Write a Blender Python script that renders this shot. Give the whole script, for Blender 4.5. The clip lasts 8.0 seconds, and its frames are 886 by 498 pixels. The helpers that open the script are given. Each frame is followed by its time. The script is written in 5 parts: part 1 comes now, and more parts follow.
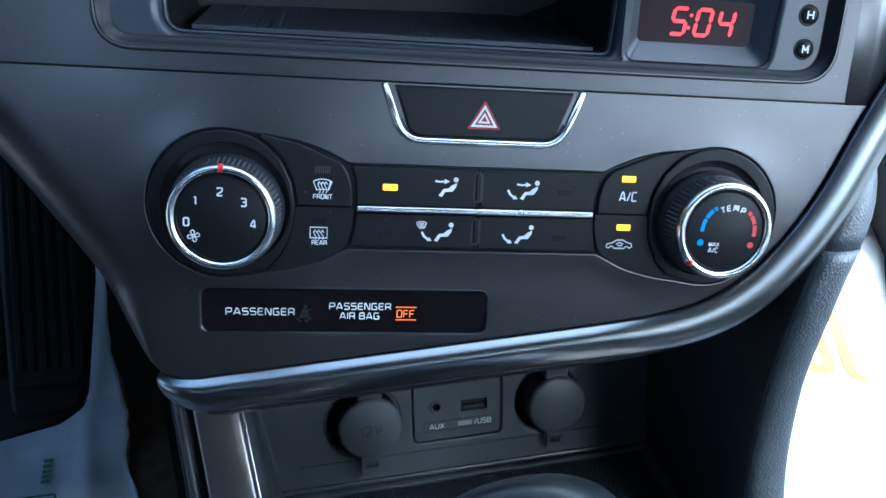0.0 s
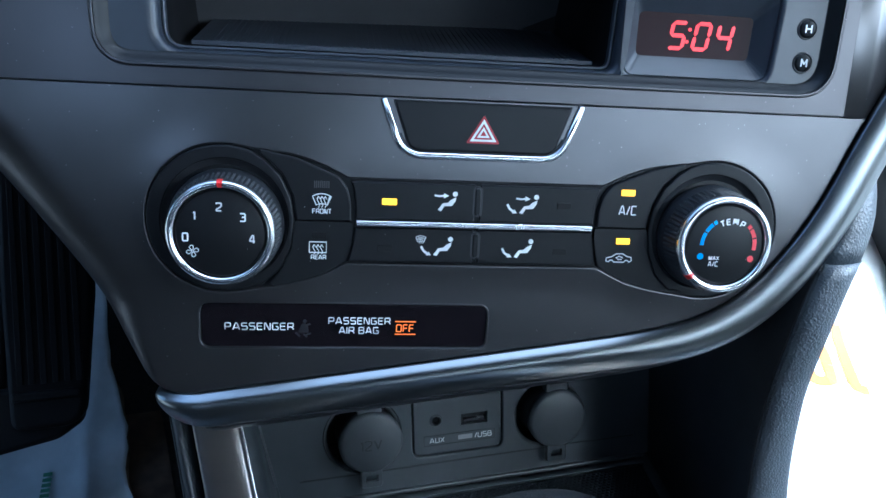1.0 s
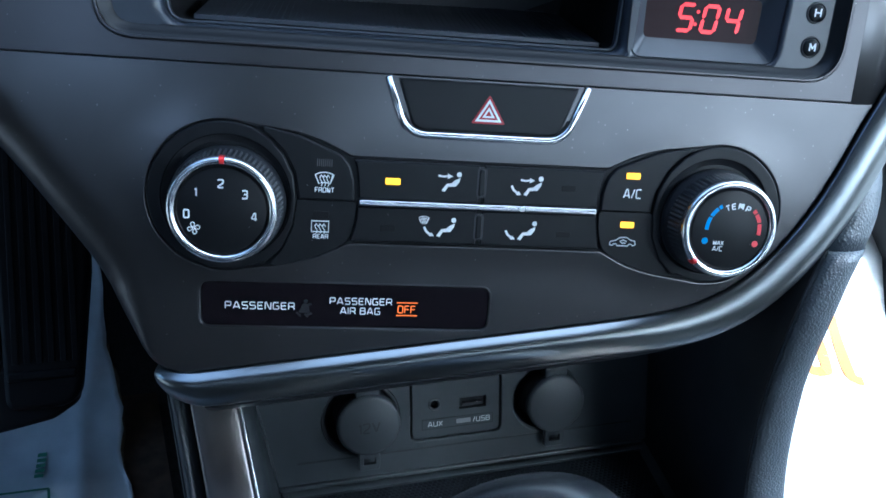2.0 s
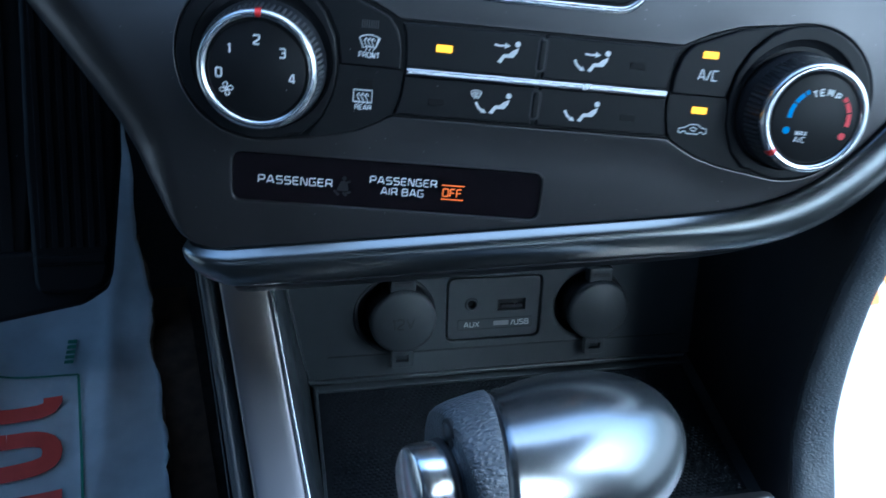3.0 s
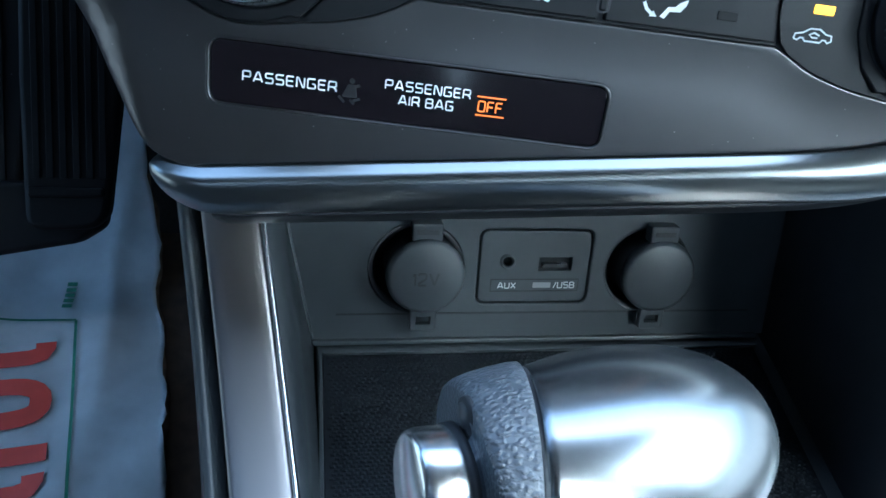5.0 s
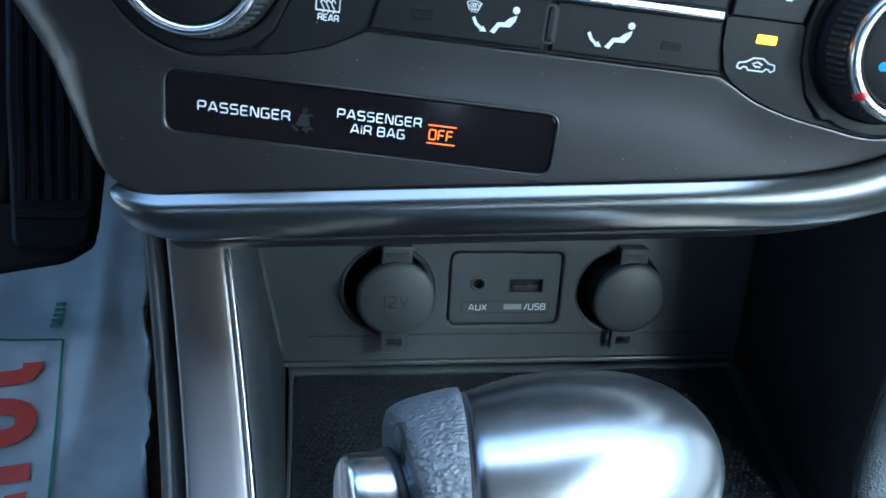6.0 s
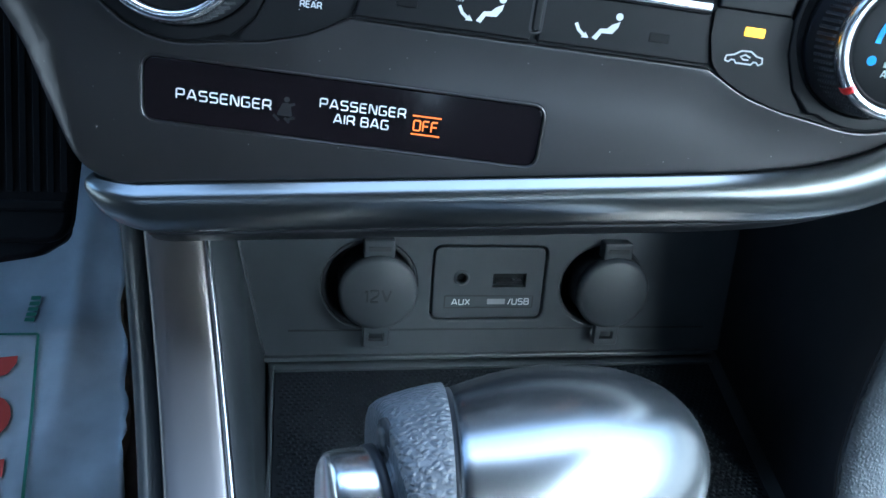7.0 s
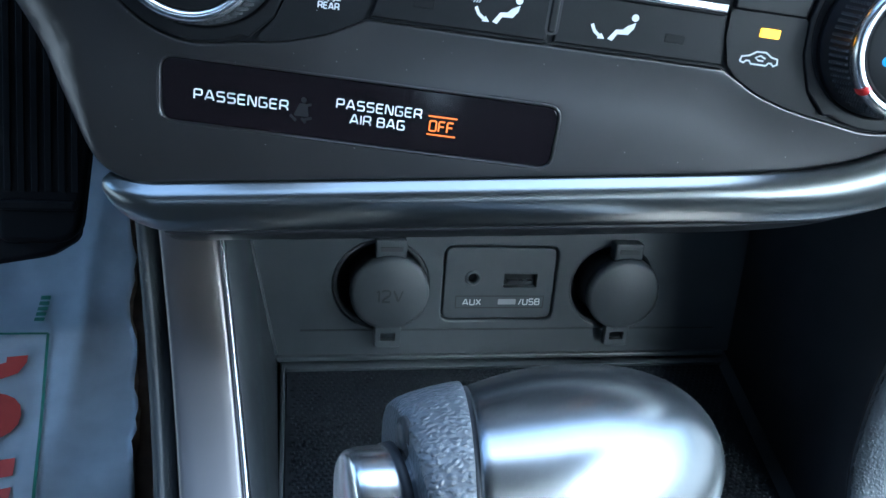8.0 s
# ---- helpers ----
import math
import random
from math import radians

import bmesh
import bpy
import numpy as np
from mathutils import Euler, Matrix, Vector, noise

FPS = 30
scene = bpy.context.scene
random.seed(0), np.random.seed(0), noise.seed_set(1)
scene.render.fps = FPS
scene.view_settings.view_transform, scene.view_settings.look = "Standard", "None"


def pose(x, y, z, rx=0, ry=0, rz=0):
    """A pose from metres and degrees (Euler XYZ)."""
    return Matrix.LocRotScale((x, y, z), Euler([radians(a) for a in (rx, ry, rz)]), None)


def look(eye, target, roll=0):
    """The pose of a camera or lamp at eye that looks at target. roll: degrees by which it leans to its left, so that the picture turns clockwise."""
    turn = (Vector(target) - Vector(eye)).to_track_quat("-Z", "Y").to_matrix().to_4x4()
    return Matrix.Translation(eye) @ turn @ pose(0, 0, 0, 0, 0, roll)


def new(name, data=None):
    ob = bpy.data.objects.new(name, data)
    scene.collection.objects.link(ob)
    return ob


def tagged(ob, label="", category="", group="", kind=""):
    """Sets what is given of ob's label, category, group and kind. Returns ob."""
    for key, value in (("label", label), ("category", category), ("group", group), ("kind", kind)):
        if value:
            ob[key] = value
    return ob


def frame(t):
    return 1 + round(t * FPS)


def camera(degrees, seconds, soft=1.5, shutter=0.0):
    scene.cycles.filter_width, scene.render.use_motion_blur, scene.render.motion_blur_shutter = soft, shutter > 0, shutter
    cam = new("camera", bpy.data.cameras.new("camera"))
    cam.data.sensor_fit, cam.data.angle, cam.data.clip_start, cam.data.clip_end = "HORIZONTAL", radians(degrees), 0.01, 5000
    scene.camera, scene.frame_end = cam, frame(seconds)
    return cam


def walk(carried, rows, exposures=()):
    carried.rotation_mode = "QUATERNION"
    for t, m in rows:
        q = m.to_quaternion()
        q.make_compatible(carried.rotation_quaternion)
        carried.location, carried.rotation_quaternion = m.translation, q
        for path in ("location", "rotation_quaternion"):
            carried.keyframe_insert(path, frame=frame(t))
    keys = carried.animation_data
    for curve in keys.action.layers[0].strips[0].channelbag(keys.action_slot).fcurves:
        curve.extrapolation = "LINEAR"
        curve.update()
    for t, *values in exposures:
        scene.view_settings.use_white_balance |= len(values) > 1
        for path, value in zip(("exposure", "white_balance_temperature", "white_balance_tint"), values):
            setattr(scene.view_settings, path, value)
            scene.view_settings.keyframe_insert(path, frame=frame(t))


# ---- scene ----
# ---- camera ----
cam = camera(59.2, 8.0, soft=1.5, shutter=0.5)
PATH = [
    (0, (-0.0482, -0.2637, 0.5594), (0.2081, 0.5081, -0.0225), 6.70),
    (0.5, (-0.0484, -0.2627, 0.5589), (0.2140, 0.5097, -0.0195), 7.00),
    (1, (-0.0473, -0.2626, 0.5606), (0.2086, 0.5172, -0.0108), 6.47),
    (1.2, (-0.0470, -0.2621, 0.5600), (0.4620, 1.2930, -0.5900), 6.50),
    (2.3, (-0.0508, -0.2610, 0.5510), (0.4710, 1.2610, -0.6370), 8.20),
    (2.5, (-0.0507, -0.2595, 0.5461), (0.2074, 0.4870, -0.0672), 8.79),
    (2.7, (-0.0480, -0.2564, 0.5419), (0.1772, 0.3790, -0.0081), 9.59),
    (2.9, (-0.0513, -0.2524, 0.5325), (0.1594, 0.3694, -0.0384), 9.78),
    (3, (-0.0523, -0.2516, 0.5279), (0.1690, 0.4636, -0.1351), 9.15),
    (3.2, (-0.0494, -0.2445, 0.5192), (0.1349, 0.3955, -0.0405), 9.42),
    (3.3, (-0.0475, -0.2405, 0.5144), (0.1396, 0.4070, -0.0357), 9.96),
    (3.5, (-0.0417, -0.2330, 0.5020), (0.1295, 0.4962, -0.1605), 8.41),
    (3.7, (-0.0341, -0.2219, 0.4893), (0.1073, 0.4042, -0.0981), 8.34),
    (4, (-0.0331, -0.2158, 0.4814), (0.1078, 0.5164, -0.1849), 7.09),
    (4.5, (-0.0330, -0.2145, 0.4760), (0.1279, 0.4968, -0.2083), 8.94),
    (4.7, (-0.0368, -0.2125, 0.4746), (0.1350, 0.4852, -0.2209), 9.75),
    (5.8, (-0.0210, -0.2164, 0.4791), (0.1412, 0.4883, -0.2117), 9.68),
    (6, (-0.0186, -0.2156, 0.4814), (0.1431, 0.4977, -0.2006), 9.07),
    (6.5, (-0.0164, -0.2136, 0.4802), (0.1603, 0.4964, -0.2014), 9.80),
    (7, (-0.0188, -0.2132, 0.4781), (0.1666, 0.4932, -0.2051), 10.66),
    (7.5, (-0.0214, -0.2144, 0.4794), (0.1587, 0.4952, -0.2018), 10.34),
    (8, (-0.0227, -0.2139, 0.4781), (0.1586, 0.4941, -0.2045), 10.52),
]
walk(cam, [(t, look(eye, target, roll)) for t, eye, target, roll in PATH], [(0.0, 3.15, 4500, -6), (2.5, 2.82, 4500, -7), (3.0, 2.65, 4300, -8), (3.2, 2.9, 4280, -8), (3.5, 3.2, 4440, -10), (4.5, 3.58, 4590, -11), (8.0, 3.6, 4630, -9)])

# ---- world, sun, exposure ----
SUN_EL, SUN_AZ = radians(52), radians(142)
world = bpy.data.worlds.new("sky")
scene.world = world
world.use_nodes = True
wn = world.node_tree
sky = wn.nodes.new("ShaderNodeTexSky")
sky.sky_type, sky.sun_disc = "NISHITA", False
sky.sun_elevation, sky.sun_rotation, sky.dust_density = SUN_EL, SUN_AZ, 10.0
sky.air_density, sky.ozone_density = 0.75, 0.6
wn.links.new(sky.outputs[0], wn.nodes["Background"].inputs[0])
wn.nodes["Background"].inputs[1].default_value = 0.15
sun = new("sun", bpy.data.lights.new("sun", "SUN"))
sun.data.energy, sun.data.angle, sun.data.color = 2.4, radians(0.5), (1.0, 0.95, 0.88)
sun_dir = Vector((math.sin(SUN_AZ) * math.cos(SUN_EL), math.cos(SUN_AZ) * math.cos(SUN_EL), math.sin(SUN_EL)))
sun.matrix_world = look(sun_dir * 20, (0, 0, 0))


# ---- materials ----
def material(name, base, rough=0.5, metal=0.0, vary=0.12, scale=60.0, bump=0.0, bump_scale=1500.0, spots=0.0, coat=0.0, emit=None, strength=0.0, spec=0.5):
    """A node material: base colour broken up at two scales, uneven gloss, fine relief and specks of dust."""
    m = bpy.data.materials.new(name)
    m.use_nodes = True
    nt = m.node_tree
    b = nt.nodes["Principled BSDF"]
    b.inputs["Metallic"].default_value = metal
    b.inputs["Specular IOR Level"].default_value = spec
    b.inputs["Coat Weight"].default_value = coat
    co = nt.nodes.new("ShaderNodeTexCoord")
    n1 = nt.nodes.new("ShaderNodeTexNoise")
    n1.inputs["Scale"].default_value, n1.inputs["Detail"].default_value = scale, 6
    nt.links.new(co.outputs["Object"], n1.inputs["Vector"])
    ramp = nt.nodes.new("ShaderNodeMapRange")
    ramp.inputs["From Min"].default_value, ramp.inputs["From Max"].default_value = 0.3, 0.7
    ramp.inputs["To Min"].default_value, ramp.inputs["To Max"].default_value = 1 - vary, 1 + vary
    nt.links.new(n1.outputs["Fac"], ramp.inputs["Value"])
    mul = nt.nodes.new("ShaderNodeMix")
    mul.data_type, mul.blend_type = "RGBA", "MULTIPLY"
    mul.inputs["Factor"].default_value = 1.0
    mul.inputs["A"].default_value = (*base, 1)
    nt.links.new(ramp.outputs[0], mul.inputs["B"])
    colour = mul.outputs["Result"]
    n2 = nt.nodes.new("ShaderNodeTexNoise")
    n2.inputs["Scale"].default_value, n2.inputs["Detail"].default_value = scale * 0.35, 3
    nt.links.new(co.outputs["Object"], n2.inputs["Vector"])
    rr = nt.nodes.new("ShaderNodeMapRange")
    rr.inputs["From Min"].default_value, rr.inputs["From Max"].default_value = 0.3, 0.7
    rr.inputs["To Min"].default_value, rr.inputs["To Max"].default_value = rough * 0.9, min(1, rough * 1.12)
    nt.links.new(n2.outputs["Fac"], rr.inputs["Value"])
    nt.links.new(rr.outputs[0], b.inputs["Roughness"])
    if spots:
        v = nt.nodes.new("ShaderNodeTexVoronoi")
        v.inputs["Scale"].default_value = 400
        nt.links.new(co.outputs["Object"], v.inputs["Vector"])
        sep = nt.nodes.new("ShaderNodeSeparateColor")
        nt.links.new(v.outputs["Color"], sep.inputs[0])
        size = nt.nodes.new("ShaderNodeMath")
        size.operation, size.inputs[1].default_value = "MULTIPLY", 0.085
        nt.links.new(sep.outputs[1], size.inputs[0])
        near = nt.nodes.new("ShaderNodeMath")
        near.operation = "LESS_THAN"
        nt.links.new(v.outputs["Distance"], near.inputs[0])
        nt.links.new(size.outputs[0], near.inputs[1])
        few = nt.nodes.new("ShaderNodeMath")
        few.operation, few.inputs[1].default_value = "GREATER_THAN", 1 - spots
        nt.links.new(sep.outputs[0], few.inputs[0])
        both = nt.nodes.new("ShaderNodeMath")
        both.operation = "MULTIPLY"
        nt.links.new(near.outputs[0], both.inputs[0])
        nt.links.new(few.outputs[0], both.inputs[1])
        dust = nt.nodes.new("ShaderNodeMix")
        dust.data_type = "RGBA"
        dust.inputs["B"].default_value = (0.30, 0.30, 0.31, 1)
        nt.links.new(both.outputs[0], dust.inputs["Factor"])
        nt.links.new(colour, dust.inputs["A"])
        colour = dust.outputs["Result"]
        bare = nt.nodes.new("ShaderNodeMapRange")
        bare.inputs["To Min"].default_value, bare.inputs["To Max"].default_value = metal, 0.0
        nt.links.new(both.outputs[0], bare.inputs["Value"])
        nt.links.new(bare.outputs[0], b.inputs["Metallic"])
    nt.links.new(colour, b.inputs["Base Color"])
    if bump:
        n3 = nt.nodes.new("ShaderNodeTexNoise")
        n3.inputs["Scale"].default_value, n3.inputs["Detail"].default_value = bump_scale, 3
        nt.links.new(co.outputs["Object"], n3.inputs["Vector"])
        bp = nt.nodes.new("ShaderNodeBump")
        bp.inputs["Strength"].default_value, bp.inputs["Distance"].default_value = bump, 0.0004
        nt.links.new(n3.outputs["Fac"], bp.inputs["Height"])
        nt.links.new(bp.outputs[0], b.inputs["Normal"])
    if emit:
        b.inputs["Emission Color"].default_value = (*emit, 1)
        b.inputs["Emission Strength"].default_value = strength
    return m


def leather(name, base, rough, scale, depth, stretch=1.0):
    """Grained leather: rounded pebbles from a smooth Voronoi, softened by noise."""
    m = material(name, base, rough, vary=0.15, scale=90)
    nt = m.node_tree
    co = nt.nodes.new("ShaderNodeTexCoord")
    warp = nt.nodes.new("ShaderNodeTexNoise")
    warp.inputs["Scale"].default_value = scale * 0.6
    nt.links.new(co.outputs["Object"], warp.inputs["Vector"])
    mixv = nt.nodes.new("ShaderNodeMix")
    mixv.data_type = "VECTOR"
    mixv.inputs["Factor"].default_value = 0.0015
    nt.links.new(co.outputs["Object"], mixv.inputs["A"])
    nt.links.new(warp.outputs["Color"], mixv.inputs["B"])
    v = nt.nodes.new("ShaderNodeTexVoronoi")
    v.feature = "SMOOTH_F1"
    v.inputs["Scale"].default_value, v.inputs["Smoothness"].default_value = scale, 0.35
    size = nt.nodes.new("ShaderNodeMapping")
    size.inputs["Scale"].default_value = (1 / stretch, 1, 1)
    nt.links.new(mixv.outputs["Result"], size.inputs["Vector"])
    nt.links.new(size.outputs["Vector"], v.inputs["Vector"])
    r = nt.nodes.new("ShaderNodeMapRange")
    r.inputs["From Min"].default_value, r.inputs["From Max"].default_value = 0.75, 0.1
    r.interpolation_type = "SMOOTHSTEP"
    nt.links.new(v.outputs["Distance"], r.inputs["Value"])
    bp = nt.nodes.new("ShaderNodeBump")
    bp.inputs["Strength"].default_value, bp.inputs["Distance"].default_value = 0.9, depth
    nt.links.new(r.outputs[0], bp.inputs["Height"])
    nt.links.new(bp.outputs[0], nt.nodes["Principled BSDF"].inputs["Normal"])
    return m


FASCIA = material("charcoal_fascia", (0.102, 0.100, 0.103), 0.31, metal=0.88, vary=0.06, scale=30, spots=0.4)
BEZELP = material("bezel_paint", (0.079, 0.076, 0.079), 0.33, metal=0.88, vary=0.06, scale=30, spots=0.3)
# Near-black for the tray: the shade inside the slot is in the colour.
TRAY_SHADE = material("tray_shade_black", (0.004, 0.004, 0.005), 0.7, vary=0.1, spec=0.2)
BEZEL = material("dark_bezel", (0.014, 0.015, 0.018), 0.40, vary=0.08, bump=0.06, spots=0.06)
INSET = material("blue_grey_inset", (0.029, 0.034, 0.046), 0.34, vary=0.06, bump=0.05)
BUTTON = material("button_black", (0.008, 0.0085, 0.010), 0.40, vary=0.08, bump=0.06, spots=0.03, spec=0.25)
# Dark plastic; also stands for shade on the knee pad's inner face.
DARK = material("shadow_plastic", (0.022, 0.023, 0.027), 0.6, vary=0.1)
GLOSS = material("glossy_black", (0.008, 0.006, 0.008), 0.12, vary=0.05, spots=0.03)
# Skirt darker than its pips: the shade between them is in the colour.
SKIRT = material("shaded_dial_skirt", (0.018, 0.019, 0.022), 0.40, vary=0.1)
KNURL = material("knurled_rubber", (0.05, 0.053, 0.058), 0.36, vary=0.1)
SATIN = material("satin_silver", (0.25, 0.26, 0.265), 0.29, metal=1.0, vary=0.04, scale=25, spots=0.4)
RAILM = material("brushed_rail", (0.30, 0.277, 0.27), 0.34, metal=1.0, vary=0.05, scale=25, spots=0.05)
RINGM = material("satin_chrome", (0.90, 0.90, 0.91), 0.25, metal=1.0, vary=0.03)
SILVER = material("silver_paint", (0.275, 0.285, 0.30), 0.24, metal=0.95, vary=0.03)
WHITE = material("white_print", (0.80, 0.82, 0.84), 0.5, vary=0.04, scale=300)
LAMPOFF = material("lamp_off", (0.007, 0.007, 0.008), 0.5, vary=0.05, spec=0.2)
MARKING = material("dark_marking", (0.020, 0.021, 0.024), 0.5, vary=0.05)
UNLIT = material("unlit_symbol", (0.010, 0.0105, 0.013), 0.5, vary=0.05)
DIMPRINT = material("dim_print", (0.055, 0.056, 0.060), 0.5, vary=0.05)
BARPRINT = material("dull_bar_print", (0.26, 0.27, 0.28), 0.5, vary=0.05)
GREYPRINT = material("grey_print", (0.58, 0.60, 0.62), 0.5, vary=0.05)
RED = material("red_mark", (0.75, 0.03, 0.03), 0.35, vary=0.05)
REDP = material("red_print", (0.72, 0.05, 0.07), 0.5, vary=0.05)
HAZRED = material("hazard_red", (0.32, 0.02, 0.03), 0.5, vary=0.05)
BLUEP = material("blue_print", (0.03, 0.30, 0.75), 0.5, vary=0.05)
AMBER = material("amber_lamp", (0.6, 0.28, 0.01), 0.4, vary=0.03, emit=(1.0, 0.34, 0.0), strength=0.42)
ORANGE = material("orange_lamp", (0.4, 0.08, 0.01), 0.4, vary=0.03, emit=(1.0, 0.17, 0.02), strength=0.15)
REDLAMP = material("red_lamp", (0.4, 0.02, 0.02), 0.4, vary=0.03, emit=(1.0, 0.02, 0.03), strength=0.19)
DISPLAY = material("display_glass", (0.020, 0.006, 0.008), 0.35, vary=0.05, spec=0.12)
BINP = material("bin_plastic", (0.047, 0.053, 0.059), 0.42, vary=0.08, bump=0.10)
SIDEP = material("side_plastic", (0.027, 0.031, 0.035), 0.42, vary=0.08, bump=0.10, spots=0.03)
CAPM = material("socket_cap", (0.046, 0.051, 0.057), 0.45, vary=0.08, bump=0.10)
RUBBER = material("rubber_mat", (0.012, 0.014, 0.018), 0.8, vary=0.1, spec=0.15)
TRAYMAT = material("tray_mat", (0.030, 0.036, 0.050), 0.5, vary=0.1)
LEATHER = leather("grained_leather", (0.115, 0.122, 0.135), 0.31, 860, 0.00042, 1.6)
PADL = leather("pad_grain", (0.070, 0.082, 0.099), 0.40, 800, 0.00016)
PADL.node_tree.nodes["Principled BSDF"].inputs["Specular IOR Level"].default_value = 0.8
CARPET = material("carpet", (0.012, 0.012, 0.013), 0.95, vary=0.4, scale=400, bump=0.6, bump_scale=2500)
PAPER = material("floor_paper", (0.63, 0.645, 0.66), 0.75, vary=0.20, scale=22, bump=0.9, bump_scale=70)
PAPERRED = material("paper_red_print", (0.42, 0.045, 0.03), 0.7, vary=0.15, scale=40)
# The red print again, its sun glare put into an orange colour.
PAPERRED_SUNLIT = material("paper_red_print_sunlit", (0.45, 0.115, 0.014), 0.7, vary=0.15, scale=40)
PAPERGREEN = material("paper_green_print", (0.05, 0.16, 0.09), 0.7, vary=0.2, scale=60)
FRINGE = material("card_fringe", (0.20, 0.14, 0.09), 0.9, vary=0.3, scale=120, bump=0.5, bump_scale=300)
CARD = material("torn_card", (0.075, 0.05, 0.032), 0.9, vary=0.3, scale=80, bump=0.6, bump_scale=200)
PEDAL = material("pedal_rubber", (0.006, 0.006, 0.007), 0.6, vary=0.2, bump=0.2, spots=0.05, spec=0.15)
SEATL = material("seat_leather", (0.016, 0.016, 0.018), 0.6, vary=0.1, bump=0.2)
# Lining colour darkened to stand for light blocked overhead.
LINING = material("dimmed_cabin_lining", (0.052, 0.043, 0.037), 0.9, vary=0.08)
TRIMDK = material("dash_plastic", (0.020, 0.020, 0.022), 0.6, vary=0.1, bump=0.2)
CONCRETE = material("asphalt", (0.060, 0.060, 0.059), 0.9, vary=0.15, scale=3)


# ---- mesh helpers ----
MM = 0.001


def part(name, bm, mat, parent=None, label="", m=None):
    """Links a bmesh as one mesh object under a thing or a part."""
    bmesh.ops.recalc_face_normals(bm, faces=bm.faces)
    me = bpy.data.meshes.new(name)
    bm.to_mesh(me)
    bm.free()
    me.materials.append(mat)
    ob = new(name, me)
    if parent:
        ob.parent = parent
    if m is not None:
        ob.matrix_basis = m
    return tagged(ob, label=label)


def thing(name, m, label, category, group="", kind=""):
    """An Empty at the base of a thing, to which its parts belong."""
    return tagged(placed(new(name), m), label, category, group, kind)


def placed(ob, m):
    ob.matrix_basis = m
    return ob


def inset(outline, d):
    """The outline moved inwards by d (one value, or one a corner); the outline runs anticlockwise."""
    n, out = len(outline), []
    for i in range(n):
        p, q, r = Vector(outline[i - 1]), Vector(outline[i]), Vector(outline[(i + 1) % n])
        a, b = (q - p), (r - q)
        a = a.normalized() if a.length > 1e-9 else b.normalized()
        b = b.normalized() if b.length > 1e-9 else a
        na, nb = Vector((-a.y, a.x)), Vector((-b.y, b.x))
        s = na + nb
        s = s / max(0.35, s.length_squared / 2) if s.length > 1e-6 else na
        k = d[i] if isinstance(d, (list, tuple)) else d
        out.append((q.x + s.x * k, q.y + s.y * k))
    return out


def ring(bm, outline, y):
    return [bm.verts.new((x, y, z)) for x, z in outline]


def bridge(bm, a, b, smooth=True):
    n = len(a)
    for i in range(n):
        j = (i + 1) % n
        bm.faces.new((a[i], a[j], b[j], b[i])).smooth = smooth


def slab(outline, front, back, r=0.0, seg=3, bm=None):
    """A plate in the x-z plane that faces -y, from front to back, with a rounded front edge."""
    bm = bm or bmesh.new()
    last = ring(bm, outline, back)
    bm.faces.new(last)
    steps = [k / seg * math.pi / 2 for k in range(seg + 1)] if r else [0]
    for a in steps:
        off, y = r * (1 - math.cos(a)), front + r * (1 - math.sin(a))
        now = ring(bm, inset(outline, off) if off else outline, y)
        bridge(bm, last, now)
        last = now
    bm.faces.new(last)
    return bm


def plate(outer, holes, front, back, r_out, r_hole, seg=5, squat=1.0):
    """A plate that faces -y with openings through it; outer edge and openings have rounded edges."""
    bm = bmesh.new()
    radii = list(r_hole) if isinstance(r_hole, (list, tuple)) else [r_hole] * len(holes)
    loops = [inset(outer, r_out)] + [inset(h, -r) for h, r in zip(holes, radii)]
    verts = [ring(bm, l, front) for l in loops]
    flat = [v for l in verts for v in l]
    for tri in tessellate([[Vector((x, z, 0)) for x, z in l] for l in loops]):
        try:
            bm.faces.new([flat[i] for i in tri])
        except ValueError:
            pass
    for n, full in enumerate([outer] + holes):
        last = verts[n]
        r = r_out if n == 0 else radii[n - 1]
        for k in range(1, seg + 1):
            a = k / seg * math.pi / 2
            if n == 0:
                rr = r if isinstance(r, (list, tuple)) else [r] * len(full)
                line = inset(full, [q * (1 - math.sin(a)) for q in rr])
                now = [bm.verts.new((x, front + q * squat * (1 - math.cos(a)), z)) for (x, z), q in zip(line, rr)]
            else:
                now = ring(bm, inset(full, -r * (1 - math.sin(a))), front + r * (1 - math.cos(a)))
            bridge(bm, last, now)
            last = now
        bridge(bm, last, ring(bm, full, back))
    return bm


from mathutils.geometry import tessellate_polygon as tessellate


def circle(cx, cz, r, n=48, a0=0.0, a1=360.0):
    full = abs(a1 - a0) >= 360
    k = n if full else n + 1
    return [(cx + r * math.cos(radians(a0 + (a1 - a0) * i / n)), cz + r * math.sin(radians(a0 + (a1 - a0) * i / n))) for i in range(k)]


def rpoly(points, r, seg=6):
    """A polygon with rounded corners; r: one radius or one a corner."""
    out, n = [], len(points)
    for i in range(n):
        p, q, s = Vector(points[i - 1]), Vector(points[i]), Vector(points[(i + 1) % n])
        rad = r[i] if isinstance(r, (list, tuple)) else r
        a, b = (p - q), (s - q)
        half = a.angle(b) / 2
        if rad <= 0 or half > 1.55:
            out.append((q.x, q.y))
            continue
        t = min(rad / math.tan(half), a.length * 0.49, b.length * 0.49)
        p0, p1 = q + a.normalized() * t, q + b.normalized() * t
        for k in range(seg + 1):
            u = k / seg
            e = (1 - u) ** 2 * p0 + 2 * u * (1 - u) * q + u * u * p1
            out.append((e.x, e.y))
    return out


